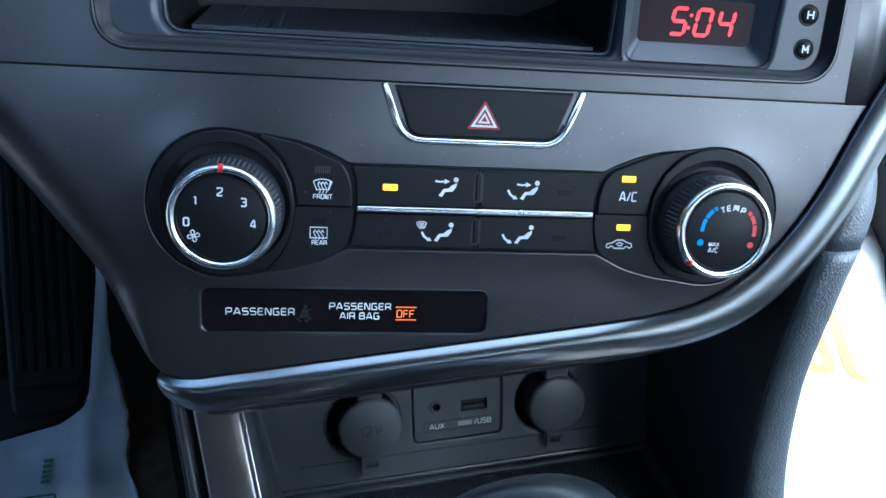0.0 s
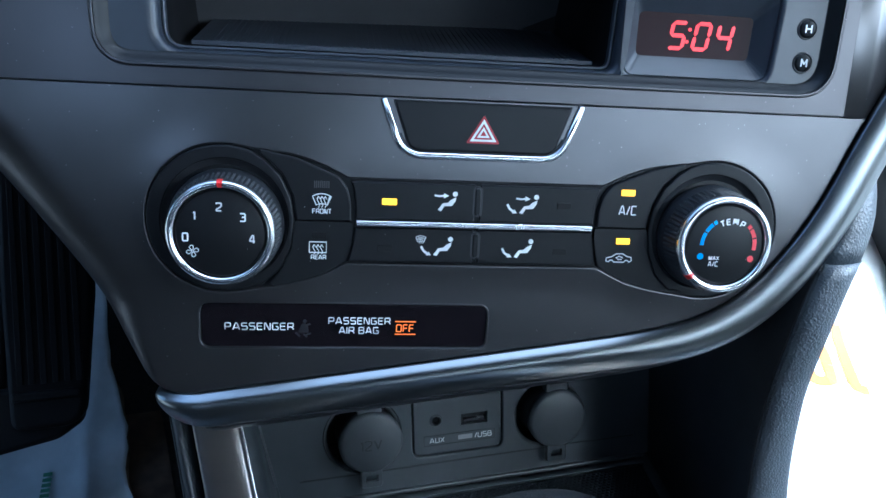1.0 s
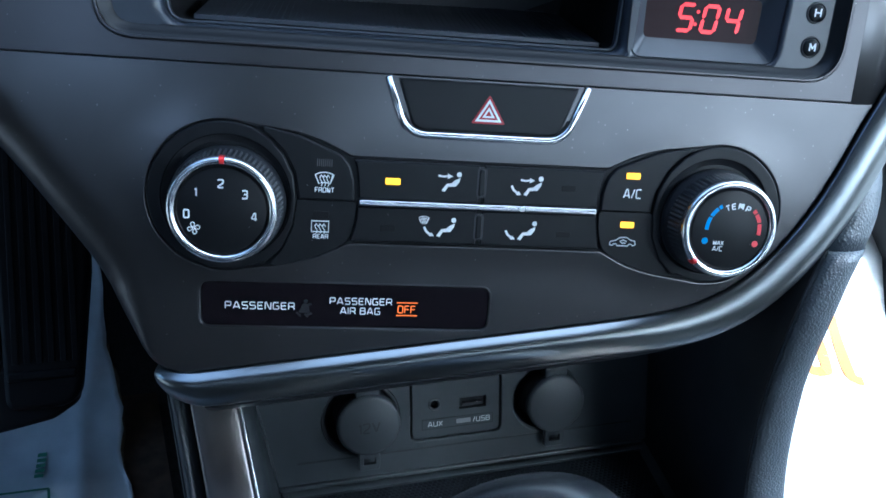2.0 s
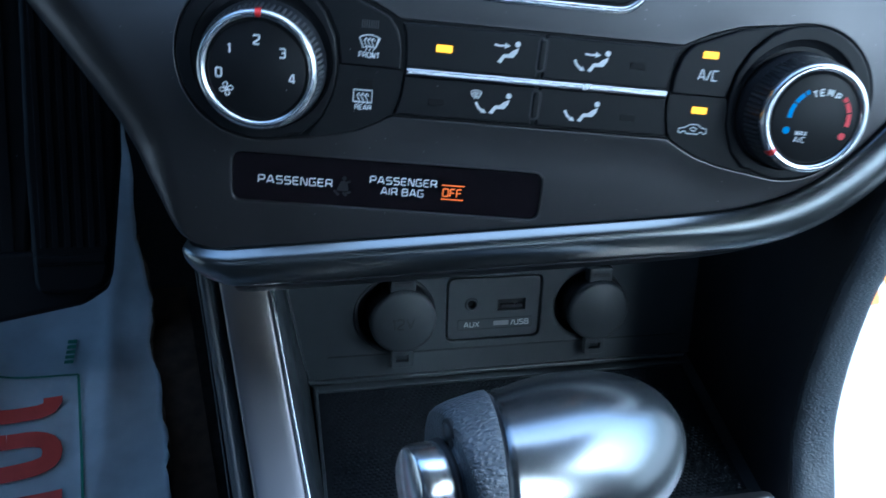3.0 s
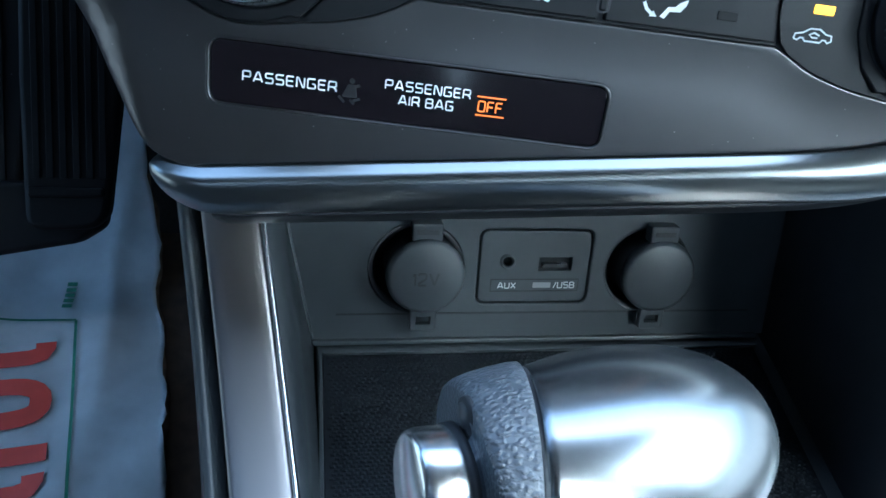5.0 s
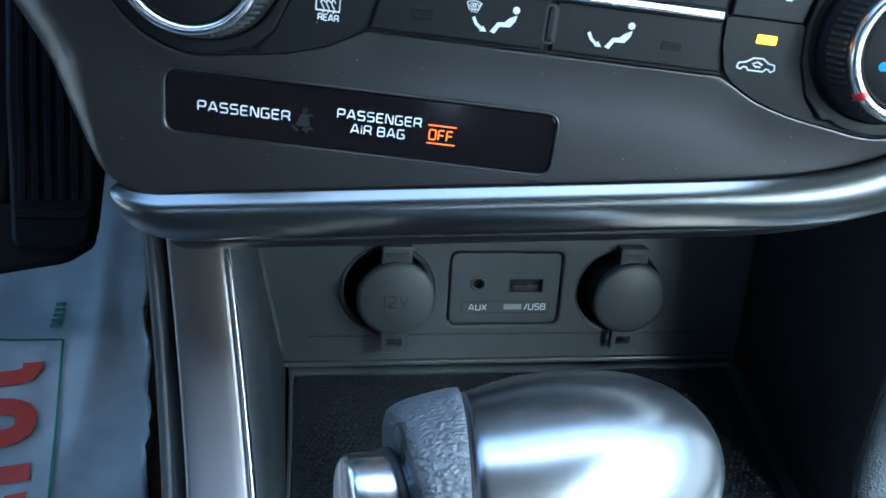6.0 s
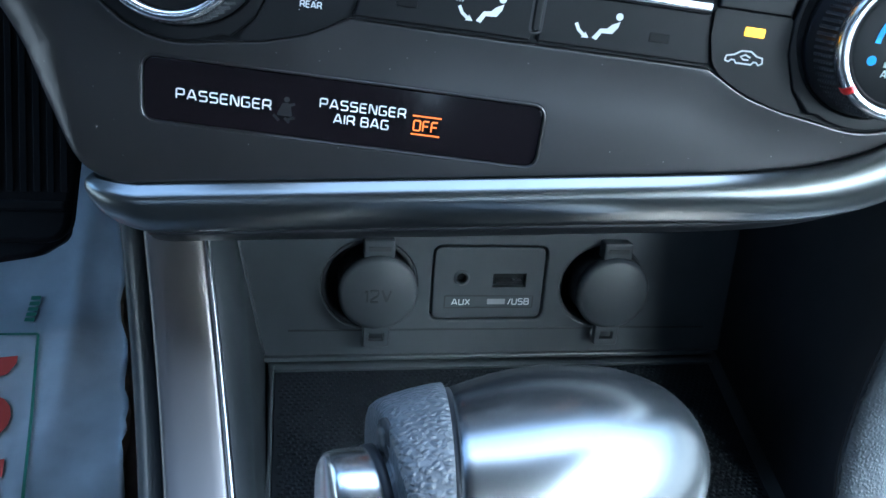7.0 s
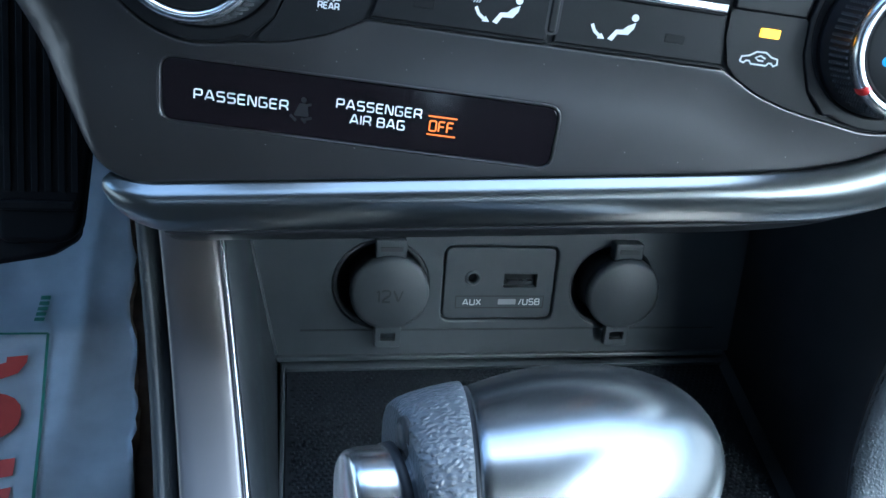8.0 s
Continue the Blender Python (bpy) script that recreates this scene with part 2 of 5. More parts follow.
def rect(x0, z0, x1, z1, r=0.0, seg=5):
    pts = [(x0, z0), (x1, z0), (x1, z1), (x0, z1)]
    return rpoly(pts, r, seg) if r else pts


def mm(points):
    return [(x * MM, z * MM) for x, z in points]


def spline(points, n=8):
    """A smooth curve through points of any dimension (Catmull-Rom)."""
    p = [Vector(q) for q in points]
    p = [2 * p[0] - p[1]] + p + [2 * p[-1] - p[-2]]
    out = []
    for i in range(1, len(p) - 2):
        for k in range(n):
            t = k / n
            out.append(0.5 * (2 * p[i] + (p[i + 1] - p[i - 1]) * t + (2 * p[i - 1] - 5 * p[i] + 4 * p[i + 1] - p[i + 2]) * t * t + (3 * p[i] - p[i - 1] - 3 * p[i + 1] + p[i + 2]) * t ** 3))
    return out + [p[-2]]


def even(points, step, smooth=0):
    """A polyline at even steps along its length, its bends eased."""
    p = [Vector(q) for q in points]
    run = [0.0]
    for a, b in zip(p, p[1:]):
        run.append(run[-1] + (b - a).length)
    n = max(2, round(run[-1] / step))
    out, i = [], 0
    for k in range(n + 1):
        d = run[-1] * k / n
        while i < len(p) - 2 and run[i + 1] < d:
            i += 1
        out.append(p[i].lerp(p[i + 1], (d - run[i]) / max(1e-9, run[i + 1] - run[i])))
    for _ in range(smooth):
        out = [out[0]] + [(a + 2 * b + c) / 4 for a, b, c in zip(out, out[1:], out[2:])] + [out[-1]]
    return out


def lathe(profile, n=48, axis="y", bm=None, centre=(0, 0, 0), squash=(1, 1), caps=True):
    """A turned body about an axis; profile: radius and place along the axis."""
    bm = bm or bmesh.new()
    c = Vector(centre)
    rows = []
    for r, h in profile:
        if r < 1e-7:
            row = [bm.verts.new(c + (Vector((0, h, 0)) if axis == "y" else Vector((h, 0, 0)) if axis == "x" else Vector((0, 0, h))))]
        else:
            row = []
            for i in range(n):
                u, v = r * squash[0] * math.cos(2 * math.pi * i / n), r * squash[1] * math.sin(2 * math.pi * i / n)
                row.append(bm.verts.new(c + (Vector((u, h, v)) if axis == "y" else Vector((h, u, v)) if axis == "x" else Vector((u, v, h)))))
        rows.append(row)
    for a, b in zip(rows, rows[1:]):
        if len(a) == 1 and len(b) == 1:
            continue
        for i in range(n):
            j = (i + 1) % n
            f = [a[0], b[j], b[i]] if len(a) == 1 else [a[i], a[j], b[0]] if len(b) == 1 else [a[i], a[j], b[j], b[i]]
            bm.faces.new(f).smooth = True
    for row in (rows[0], rows[-1]):
        if len(row) > 2 and caps:
            bm.faces.new(row)
    return bm


def sweep(stations, profile, closed=False, bm=None):
    """A profile (a, b) carried along stations of (place, A, B): each point is place + a A + b B; one profile, or one a station."""
    bm = bm or bmesh.new()
    every = profile if isinstance(profile[0], list) else [profile] * len(stations)
    rows = [[bm.verts.new(Vector(p) + Vector(A) * a + Vector(B) * b) for a, b in prof] for (p, A, B), prof in zip(stations, every)]
    n = len(every[0])
    for r0, r1 in zip(rows, rows[1:]):
        for i in range(n if closed else n - 1):
            j = (i + 1) % n
            bm.faces.new((r0[i], r0[j], r1[j], r1[i])).smooth = True
    for row in (rows[0], rows[-1]):
        bm.faces.new(row)
    return bm


def box(x0, y0, z0, x1, y1, z1, bev=0.0, bm=None):
    bm = bm or bmesh.new()
    v = [bm.verts.new((x, y, z)) for x in (x0, x1) for y in (y0, y1) for z in (z0, z1)]
    made = [bm.faces.new([v[i] for i in f]) for f in ((0, 1, 3, 2), (4, 6, 7, 5), (0, 4, 5, 1), (2, 3, 7, 6), (0, 2, 6, 4), (1, 5, 7, 3))]
    if bev:
        edges = list({e for f in made for e in f.edges})
        bmesh.ops.bevel(bm, geom=edges, offset=bev, segments=2, profile=0.5, affect="EDGES")
    return bm


def stroke(points, width, y=0.0, thick=0.00015, bm=None):
    """A flat line of even width in the x-z plane, facing -y."""
    p = [Vector(q) for q in points]
    left, right = [], []
    for i, q in enumerate(p):
        a = (p[min(i + 1, len(p) - 1)] - p[max(i - 1, 0)]).normalized()
        n = Vector((-a.y, a.x)) * width / 2
        left.append((q.x + n.x, q.y + n.y))
        right.append((q.x - n.x, q.y - n.y))
    return slab(right + left[::-1], y - thick, y, bm=bm)


def eased(points, r=0.16, seg=3):
    """An open or closed line with its corners rounded."""
    p = [Vector(q) for q in points]
    shut = (p[0] - p[-1]).length < 1e-9
    if shut:
        p = p[:-1]
        mid = (p[0] + p[-1]) / 2
        p = [mid] + p + [mid]
    out = [p[0]]
    for a, q, b in zip(p, p[1:], p[2:]):
        k = min(r, (a - q).length * 0.48, (b - q).length * 0.48)
        p0, p1 = q + (a - q).normalized() * k, q + (b - q).normalized() * k
        out += [(1 - u) ** 2 * p0 + 2 * u * (1 - u) * q + u * u * p1 for u in (n / seg for n in range(seg + 1))]
    return out + [p[-1]]


# Squared capitals and figures, drawn as pen lines in a cell one unit high: width, then lines.
BOX = [(0, 0), (0.74, 0), (0.74, 1), (0, 1), (0, 0)]
GLYPHS = {
    "P": (0.72, [[(0, 0), (0, 1), (0.72, 1), (0.72, 0.42), (0, 0.42)]]),
    "A": (0.84, [[(0, 0), (0.34, 1), (0.50, 1), (0.84, 0)], [(0.12, 0.27), (0.72, 0.27)]]),
    "S": (0.70, [[(0.70, 1), (0, 1), (0, 0.52), (0.70, 0.52), (0.70, 0), (0, 0)]]),
    "E": (0.66, [[(0.66, 1), (0, 1), (0, 0), (0.66, 0)], [(0, 0.52), (0.60, 0.52)]]),
    "N": (0.74, [[(0, 0), (0, 1), (0.14, 1), (0.60, 0), (0.74, 0), (0.74, 1)]]),
    "G": (0.74, [[(0.72, 1), (0, 1), (0, 0), (0.74, 0), (0.74, 0.48), (0.40, 0.48)]]),
    "R": (0.74, [[(0, 0), (0, 1), (0.72, 1), (0.72, 0.44), (0, 0.44)], [(0.46, 0.44), (0.74, 0.20), (0.74, 0)]]),
    "I": (0.0, [[(0, 0), (0, 1)]]),
    "B": (0.74, [[(0, 0), (0, 1), (0.70, 1), (0.70, 0.53), (0, 0.53)], [(0.60, 0.53), (0.74, 0.50), (0.74, 0), (0, 0)]]),
    "O": (0.74, [BOX]),
    "0": (0.62, [[(x * 0.84, z) for x, z in BOX]]),
    "F": (0.64, [[(0.64, 1), (0, 1), (0, 0)], [(0, 0.5), (0.58, 0.5)]]),
    "T": (0.72, [[(0, 1), (0.72, 1)], [(0.36, 1), (0.36, 0)]]),
    "C": (0.68, [[(0.68, 1), (0, 1), (0, 0), (0.68, 0)]]),
    "X": (0.72, [[(0, 0), (0.72, 1)], [(0, 1), (0.72, 0)]]),
    "M": (0.92, [[(0, 0), (0, 1), (0.12, 1), (0.46, 0.25), (0.80, 1), (0.92, 1), (0.92, 0)]]),
    "U": (0.74, [[(0, 1), (0, 0), (0.74, 0), (0.74, 1)]]),
    "V": (0.74, [[(0, 1), (0.37, 0), (0.74, 1)]]),
    "/": (0.36, [[(0, 0), (0.36, 1)]]),
    "1": (0.18, [[(0, 0.82), (0.18, 1), (0.18, 0)]]),
    "2": (0.62, [[(0, 0.86), (0, 1), (0.62, 1), (0.62, 0.58), (0, 0.16), (0, 0), (0.62, 0)]]),
    "3": (0.62, [[(0, 1), (0.62, 1), (0.62, 0.53), (0.22, 0.53)], [(0.52, 0.53), (0.62, 0.50), (0.62, 0), (0, 0)]]),
    "4": (0.70, [[(0.52, 0), (0.52, 1), (0.36, 1), (0, 0.26), (0.70, 0.26)]]),
}


def lettering(body, width, height, weight=0.145, thick=0.00012):
    """A bmesh of words in squared pen letters, centred, in the x-z plane, facing -y; width None keeps their own."""
    x, runs = 0.0, []
    for ch in body:
        if ch == " ":
            x += 0.46
            continue
        w, lines = GLYPHS[ch]
        runs += [[(x + px, pz) for px, pz in eased(ln)] for ln in lines]
        x += w + 0.31
    x -= 0.31
    pen = weight * height
    tall = height - pen
    kx = (width - pen) / max(x, 1e-6) if width else tall
    bm = bmesh.new()
    for n, ln in enumerate(runs):
        stroke([((px - x / 2) * kx, (pz - 0.5) * tall) for px, pz in ln], pen, -0.00001 * (n % 7), thick, bm=bm)
    return bm


def at(x, z, y=0.0, rot=0.0):
    """A place on the fascia, in millimetres, turned in its plane."""
    return pose(x * MM, y * MM, z * MM, 0, rot, 0)


# The fascia leans back and is turned towards the driver.
BASE = pose(0, 0, 0.385, 0, 0, -9.0) @ pose(0, 0, 0, -22.0)
# The back wall of the bin under it.
WALL = pose(0, 0.034, 0.221, -24.0)

# ---- the shell of the cabin ----
def wall_piece(name, bm, mat, label, category="wall"):
    return tagged(part(name, bm, mat), label, category, kind="structure")


wall_piece("ground", box(-40, -40, -0.36, 40, 40, -0.30), CONCRETE, "worn grey asphalt ground outside the car", "ground")
bm = box(-0.74, -1.9, -0.06, 0.74, 0.62, -0.004)
v = [bm.verts.new((x, y, z)) for x in (-0.72, -0.10) for y, z in ((0.27, -0.005), (0.40, 0.10), (0.56, 0.20), (0.56, -0.005))]
for f in ((0, 1, 2, 3), (7, 6, 5, 4), (0, 4, 5, 1), (1, 5, 6, 2), (2, 6, 7, 3), (3, 7, 4, 0)):
    bm.faces.new([v[k] for k in f])
bmesh.ops.recalc_face_normals(bm, faces=bm.faces[:])
wall_piece("floor", bm, CARPET, "dark carpeted floor of the car", "floor")
wall_piece("wall_front", box(-0.74, 0.56, -0.004, 0.74, 0.62, 0.62), CARPET, "dark carpeted bulkhead at the front of the footwells", "wall")
# Unseen roof and side rails, added to bound the sky that metal reflects.
bm = box(-0.70, -1.9, 1.12, 0.70, -0.02, 1.17)
for x0, x1 in ((-0.76, -0.60), (0.60, 0.76)):
    box(x0, -0.62, 0.96, x1, -0.02, 1.119, bm=bm)
wall_piece("ceiling", bm, LINING, "unseen roof lining, darkened to dim what the metal reflects", "ceiling")
# Unseen seat blocks, added and sized to shade the fascia and the bin.
bm = box(-0.70, -0.62, -0.004, -0.06, -0.50, 0.62)
box(-0.06, -0.86, -0.004, 0.40, -0.74, 0.605, bm=bm)
box(0.40, -0.86, -0.004, 0.72, -0.74, 0.565, bm=bm)
box(-0.66, -0.74, -0.004, -0.14, -0.30, 0.27, bm=bm)
box(0.26, -0.74, -0.004, 0.66, -0.36, 0.16, bm=bm)
wall_piece("seat_blockers", bm, SEATL, "unseen dark blocks in place of the front seats, sized to shape light", "wall")
# Unseen rear wall; its height sets how much sky the fascia reflects.
wall_piece("wall_rear", box(-0.74, -1.95, -0.004, 0.74, -1.9, 0.74), TRIMDK, "unseen dark rear bulkhead, added to limit light from the back", "wall")
for side, nm in ((-1, "wall_driver"), (1, "wall_passenger")):
    bm = box(side * 0.74 - 0.02, -1.9, -0.004, side * 0.74 + 0.02, 0.62, 0.10 if side > 0 else 0.07)
    box(side * 0.74 - 0.02, 0.30 if side > 0 else 0.55, 0.10, side * 0.74 + 0.02, 0.62, 0.62, bm=bm)
    if side < 0:
        # Unseen door blocks, added to hold back light from the driver side.
        box(-0.76, -1.9, 0.10, -0.72, -0.62, 0.64, bm=bm)
        box(-0.76, -1.9, 0.64, -0.72, -1.62, 1.12, bm=bm)
        box(-0.76, -0.95, 0.64, -0.72, -0.62, 1.12, bm=bm)
        box(-0.76, -0.62, 0.10, -0.72, -0.26, 1.04, bm=bm)
        box(-0.76, -0.26, 0.34, -0.72, 0.12, 1.04, bm=bm)
        box(-0.76, 0.12, 0.56, -0.72, 0.24, 1.04, bm=bm)
    else:
        box(0.72, -1.9, 0.10, 0.76, -0.46, 0.64, bm=bm)
        box(0.72, -1.9, 0.64, 0.76, -1.62, 1.12, bm=bm)
        # Added pillar block that keeps rear light out of the bin.
        box(0.62, -0.71, 0.10, 0.72, -0.49, 1.0, bm=bm)
    box(side * 0.72 - 0.03, -0.66, 0.62, side * 0.72 + 0.03, -0.58, 1.12, bm=bm)
    wall_piece(nm, bm, TRIMDK, "dark sill of the car side, with added door and pillar blocks that shape light", "wall")
# The dashboard body behind and beside the fascia.
bm = box(-0.72, 0.12, 0.57, -0.10, 0.56, 0.66, 0.02)
# Unseen filler box, added to keep a sun patch off the pedals.
box(-0.13, 0.098, 0.47, -0.088, 0.55, 0.655, bm=bm)
box(-0.09, 0.105, 0.10, 0.30, 0.56, 0.66, bm=bm)
box(0.29, 0.10, 0.42, 0.72, 0.56, 0.62, 0.02, bm=bm)
wall_piece("dashboard", bm, TRIMDK, "dark plastic dashboard body behind the fascia", "dashboard")


# ---- the fascia ----
fascia = thing("centre_fascia", BASE, "charcoal centre fascia leaning back, turned to the driver", "dashboard panel")

# Trim line: straight from the low corner, then sweeping up at the far end.
edge = spline([(-63, -74.4), (-29, -69.4), (18, -62.5), (67, -55.3), (105, -49.7), (128, -46.0), (143, -42.8), (155.4, -38.2), (165.3, -32.4), (173, -26.3), (180, -19.0), (186, -11.2), (192, -3.0), (197, 5.0), (201.5, 13.8), (206, 24), (210.5, 36.5), (216.5, 50.5), (222.5, 62.5), (229.0, 75.0), (236.5, 88.0)], 6)
edge = [(p.x, p.y) for p in even(edge, 3.0, 30)]
left = [(p.x, p.y) for p in spline([(-196, 50.6), (-164, 40), (-143, 20), (-122.5, -6), (-104.5, -31), (-91.5, -54), (-81, -70), (-68, -75.4), (-63, -74.4)], 5)][:-1]
upto = [p for p in edge if p[1] < 50.6] + [(216.8, 50.6)]
OUT = mm(left + upto)
LEFT_R = [0.0012 + 0.019 * max(0.0, min(1.0, (z / MM + 73) / 34)) * max(0.0, min(1.0, (49 - z / MM) / 16)) if x < -0.066 and z < 0.049 else 0.0004 if z > 0.05 else 0.0012 for x, z in OUT]

# The opening for the climate controls, alike on both sides of x = 50.
top_l = [(-3.0, 17.7), (-5.6, 19.2), (-13, 22.8), (-24, 26.4), (-38, 29.2)]
arc = circle(-52, 0.0, 30.0, 34, 72, 287)
low_l = [(-40, -28.2), (-28, -26.6), (-15, -23.2), (-7, -18.8), (-3.0, -16.9)]
side_l = [(p.x, p.y) for p in even(top_l[:-1] + arc + low_l[1:], 1.6, 8)]
side_r = [(100 - x, z) for x, z in side_l][::-1]
CLUSTER = mm(side_l + side_r)
WINDOW = mm(rect(-62.0, -54.2, 57.6, -34.8, 4.4))


def dished(bm, outline, reach, depth):
    """Sinks or swells a plate softly towards an opening; first cuts it into a fine grid."""
    for axis, lo, hi, step in ((0, -0.20, 0.22, 0.006), (2, -0.075, 0.05, 0.004)):
        for k in range(int((hi - lo) / step) + 1):
            no = Vector((1, 0, 0)) if axis == 0 else Vector((0, 0, 1))
            bmesh.ops.bisect_plane(bm, geom=bm.verts[:] + bm.edges[:] + bm.faces[:], plane_co=no * (lo + k * step), plane_no=no)
    a = np.array(outline)
    d = np.roll(a, -1, axis=0) - a
    for v in bm.verts:
        p = np.array((v.co.x, v.co.z)) - a
        u = np.clip((p * d).sum(1) / np.maximum((d * d).sum(1), 1e-12), 0, 1)
        near = np.sqrt(((p - d * u[:, None]) ** 2).sum(1).min())
        if near < reach:
            v.co.y += depth * (1 - near / reach) ** 2
    for f in bm.faces:
        f.smooth = True
    return bm


panel_mesh = plate(OUT, [CLUSTER, WINDOW], 0, 0.034, LEFT_R, [0.0010, 0.0010], 8, 0.6)
part("panel", dished(panel_mesh, CLUSTER, 0.016, -0.0009), FASCIA, fascia)

# Satin trim under the fascia: a bull-nosed lip that runs back beneath, curling round its low end.
near_prof = [(0.0, -1.9), (0.95, -3.0), (2.0, -4.15), (3.0, -5.02), (4.25, -5.6), (6.0, -5.82), (8.8, -5.4), (12.0, -4.2), (15.2, -1.9), (17.2, 3.0)]
far_prof = [(0.6, -2.1), (2.0, -3.1), (3.8, -3.9), (6.0, -4.45), (8.6, -4.7), (11.2, -4.55), (13.8, -3.9), (16.4, -2.6), (19.0, -0.4), (21.2, 4.0)]


def trim_profile(w):
    """The lip's section: a tight bull nose at the low end, a wider and flatter one at the high end."""
    mix = [(a0 + (a1 - a0) * w, b0 + (b1 - b0) * w) for (a0, b0), (a1, b1) in zip(near_prof, far_prof)]
    return [(mix[0][0], 1.0)] + [(p.x, p.y) for p in spline(mix, 4)] + [(mix[-1][0] + 0.2, 34.0), (6.0, 34.0), (6.0, 1.0)]


stations, profiles = [], []
for i, (x, z) in enumerate(edge):
    a, b = edge[max(i - 2, 0)], edge[min(i + 2, len(edge) - 1)]
    t = Vector((b[0] - a[0], b[1] - a[1])).normalized()
    u = max(0.0, min(1.0, (x - 95) / 90))
    taper = math.sqrt(max(0.03, 1 - (max(0.0, -57 - x) / 25) ** 2))
    stations.append((Vector((x, 0, z)) * MM, Vector((t.y, 0, -t.x)) * MM * taper, Vector((0, 1, 0)) * MM))
    profiles.append(trim_profile(u * u * (3 - 2 * u)))
for k in range(1, 9):
    a = radians(k * 11.25)
    c = Vector((-63 - 15.5 * math.sin(a), 9.5 * (1 - math.cos(a)), -74.4 - 0.12 * 9 * math.sin(a)))
    taper = math.sqrt(max(0.03, 1 - ((-57 - c.x) / 25) ** 2))
    stations.insert(0, (c * MM, Vector((0.14 * math.cos(a), 0, -1)).normalized() * MM * taper, Vector((math.sin(a), math.cos(a), 0)) * MM * (1 - 0.045 * k)))
    profiles.insert(0, trim_profile(0))
c = Vector((-78.5, 34, -75.6))
stations.insert(0, (c * MM, Vector((0, 0, -1)) * MM * 0.45, Vector((1, 0, 0)) * MM * 0.6))
profiles.insert(0, trim_profile(0))
part("trim_strip", sweep(stations, profiles, closed=True), SATIN, fascia, "satin silver trim strip with a rounded lip")

under = [(16.2, 4.0), (16.8, 1.0), (18.2, 2.2), (21.0, 6.4), (23.2, 10.4), (23.8, 14.0), (23.8, 34.0), (16.2, 34.0)]
part("underside", sweep(stations[9:-3], under, closed=True), BEZEL, fascia, "dark plastic underside of the trim")

# ---- the climate controls ----
climate = thing("climate_control_unit", BASE @ pose(0, -0.0008, 0), "black climate control unit with two dials and ten buttons", "climate control")
part("recess", slab(inset(CLUSTER, -0.0006), 0.0016, 0.012), BUTTON, climate)


def mirrored(pts):
    return [(100 - x, z) for x, z in pts][::-1]


def surround(flip):
    pts = circle(-52, 0, 29.4, 40, 64, 296)
    inner = [(-36.5, -26.6), (-29.5, -20.0), (-25.2, -10.0), (-24.2, 0.0), (-25.6, 9.5), (-29.6, 18.0), (-36.0, 24.5), (-38.2, 25.6)]
    out = pts + inner
    return mirrored(out) if flip else out


FRONT = [(-23.2, 0.2), (-1.4, 0.2), (-1.6, 8.0), (-3.2, 14.0), (-6.6, 18.4), (-23.5, 25.4), (-37.6, 28.4), (-37.6, 26.4), (-35.2, 25.0), (-28.8, 18.6), (-24.8, 10.2)]
REAR = [(-23.2, -0.7), (-24.2, -10.4), (-28.6, -20.6), (-33.6, -26.6), (-26.0, -25.4), (-15.2, -22.2), (-7.6, -18.4), (-4.2, -15.2), (-1.9, -8.0), (-1.4, -0.7)]
REAR = REAR[::-1]


def button(outline, name, label, r=0.7, front=-0.6):
    return part(name, slab(mm(outline), front * MM, 8 * MM, r * MM, 3), BUTTON, climate, label)


b_front = button(rpoly(FRONT, [0.5, 0.8, 6, 6, 6, 8, 0.5, 0.5, 4, 6, 6]), "button", "black button for the front window heating")
b_rear = button(rpoly(REAR, [0.8, 6, 3, 5, 8, 5, 0.6, 6, 6, 0.5]), "button", "black button for the rear window heating")
b_ac = button(mirrored(rpoly(FRONT, [0.5, 0.8, 6, 6, 6, 8, 0.5, 0.5, 4, 6, 6])), "button", "black air conditioning button with a lit amber lamp")
b_rec = button(mirrored(rpoly(REAR, [0.8, 6, 3, 5, 8, 5, 0.6, 6, 6, 0.5])), "button", "black air recirculation button with a lit amber lamp")
TOPL = [(0.2, 1.5), (49.0, 1.5), (49.0, 16.9), (-2.0, 16.9), (-0.6, 13.4), (0.0, 8.0)]
LOWL = [(0.0, -1.8), (-0.4, -8.0), (-1.6, -13.4), (-2.6, -16.2), (49.0, -16.2), (49.0, -1.8)]
b_t1 = button(rpoly(TOPL, [0.6, 0.6, 0.6, 0.6, 2, 2]), "button", "black air-to-face button with a lit amber lamp")
b_t2 = button(mirrored(rpoly(TOPL, [0.6, 0.6, 0.6, 0.6, 2, 2])), "button", "black air-to-face-and-feet button")
b_b1 = button(rpoly(LOWL, [0.6, 2, 2, 0.6, 0.6, 0.6]), "button", "black air-to-window-and-feet button")
b_b2 = button(mirrored(rpoly(LOWL, [0.6, 2, 2, 0.6, 0.6, 0.6])), "button", "black air-to-feet button")
part("chrome_strip", slab(mm(rect(0.4, -1.3, 99.6, 1.1, 0.6)), -1.8 * MM, 6 * MM, 0.8 * MM), RINGM, climate, "bright chrome strip between the two rows of buttons")
for z0, z1 in ((4.2, 15.6), (-13.6, -3.4)):
    part("divider_gap", slab(mm(rect(48.0, z0 - 0.6, 52.0, z1 + 0.6, 1.9)), -0.68 * MM, 6 * MM), DARK, climate, "dark gap round a divider")
    part("divider", slab(mm(rect(48.7, z0, 51.3, z1, 1.29)), -1.1 * MM, 6 * MM, 0.7 * MM), BUTTON, climate, "small oval divider between two buttons")


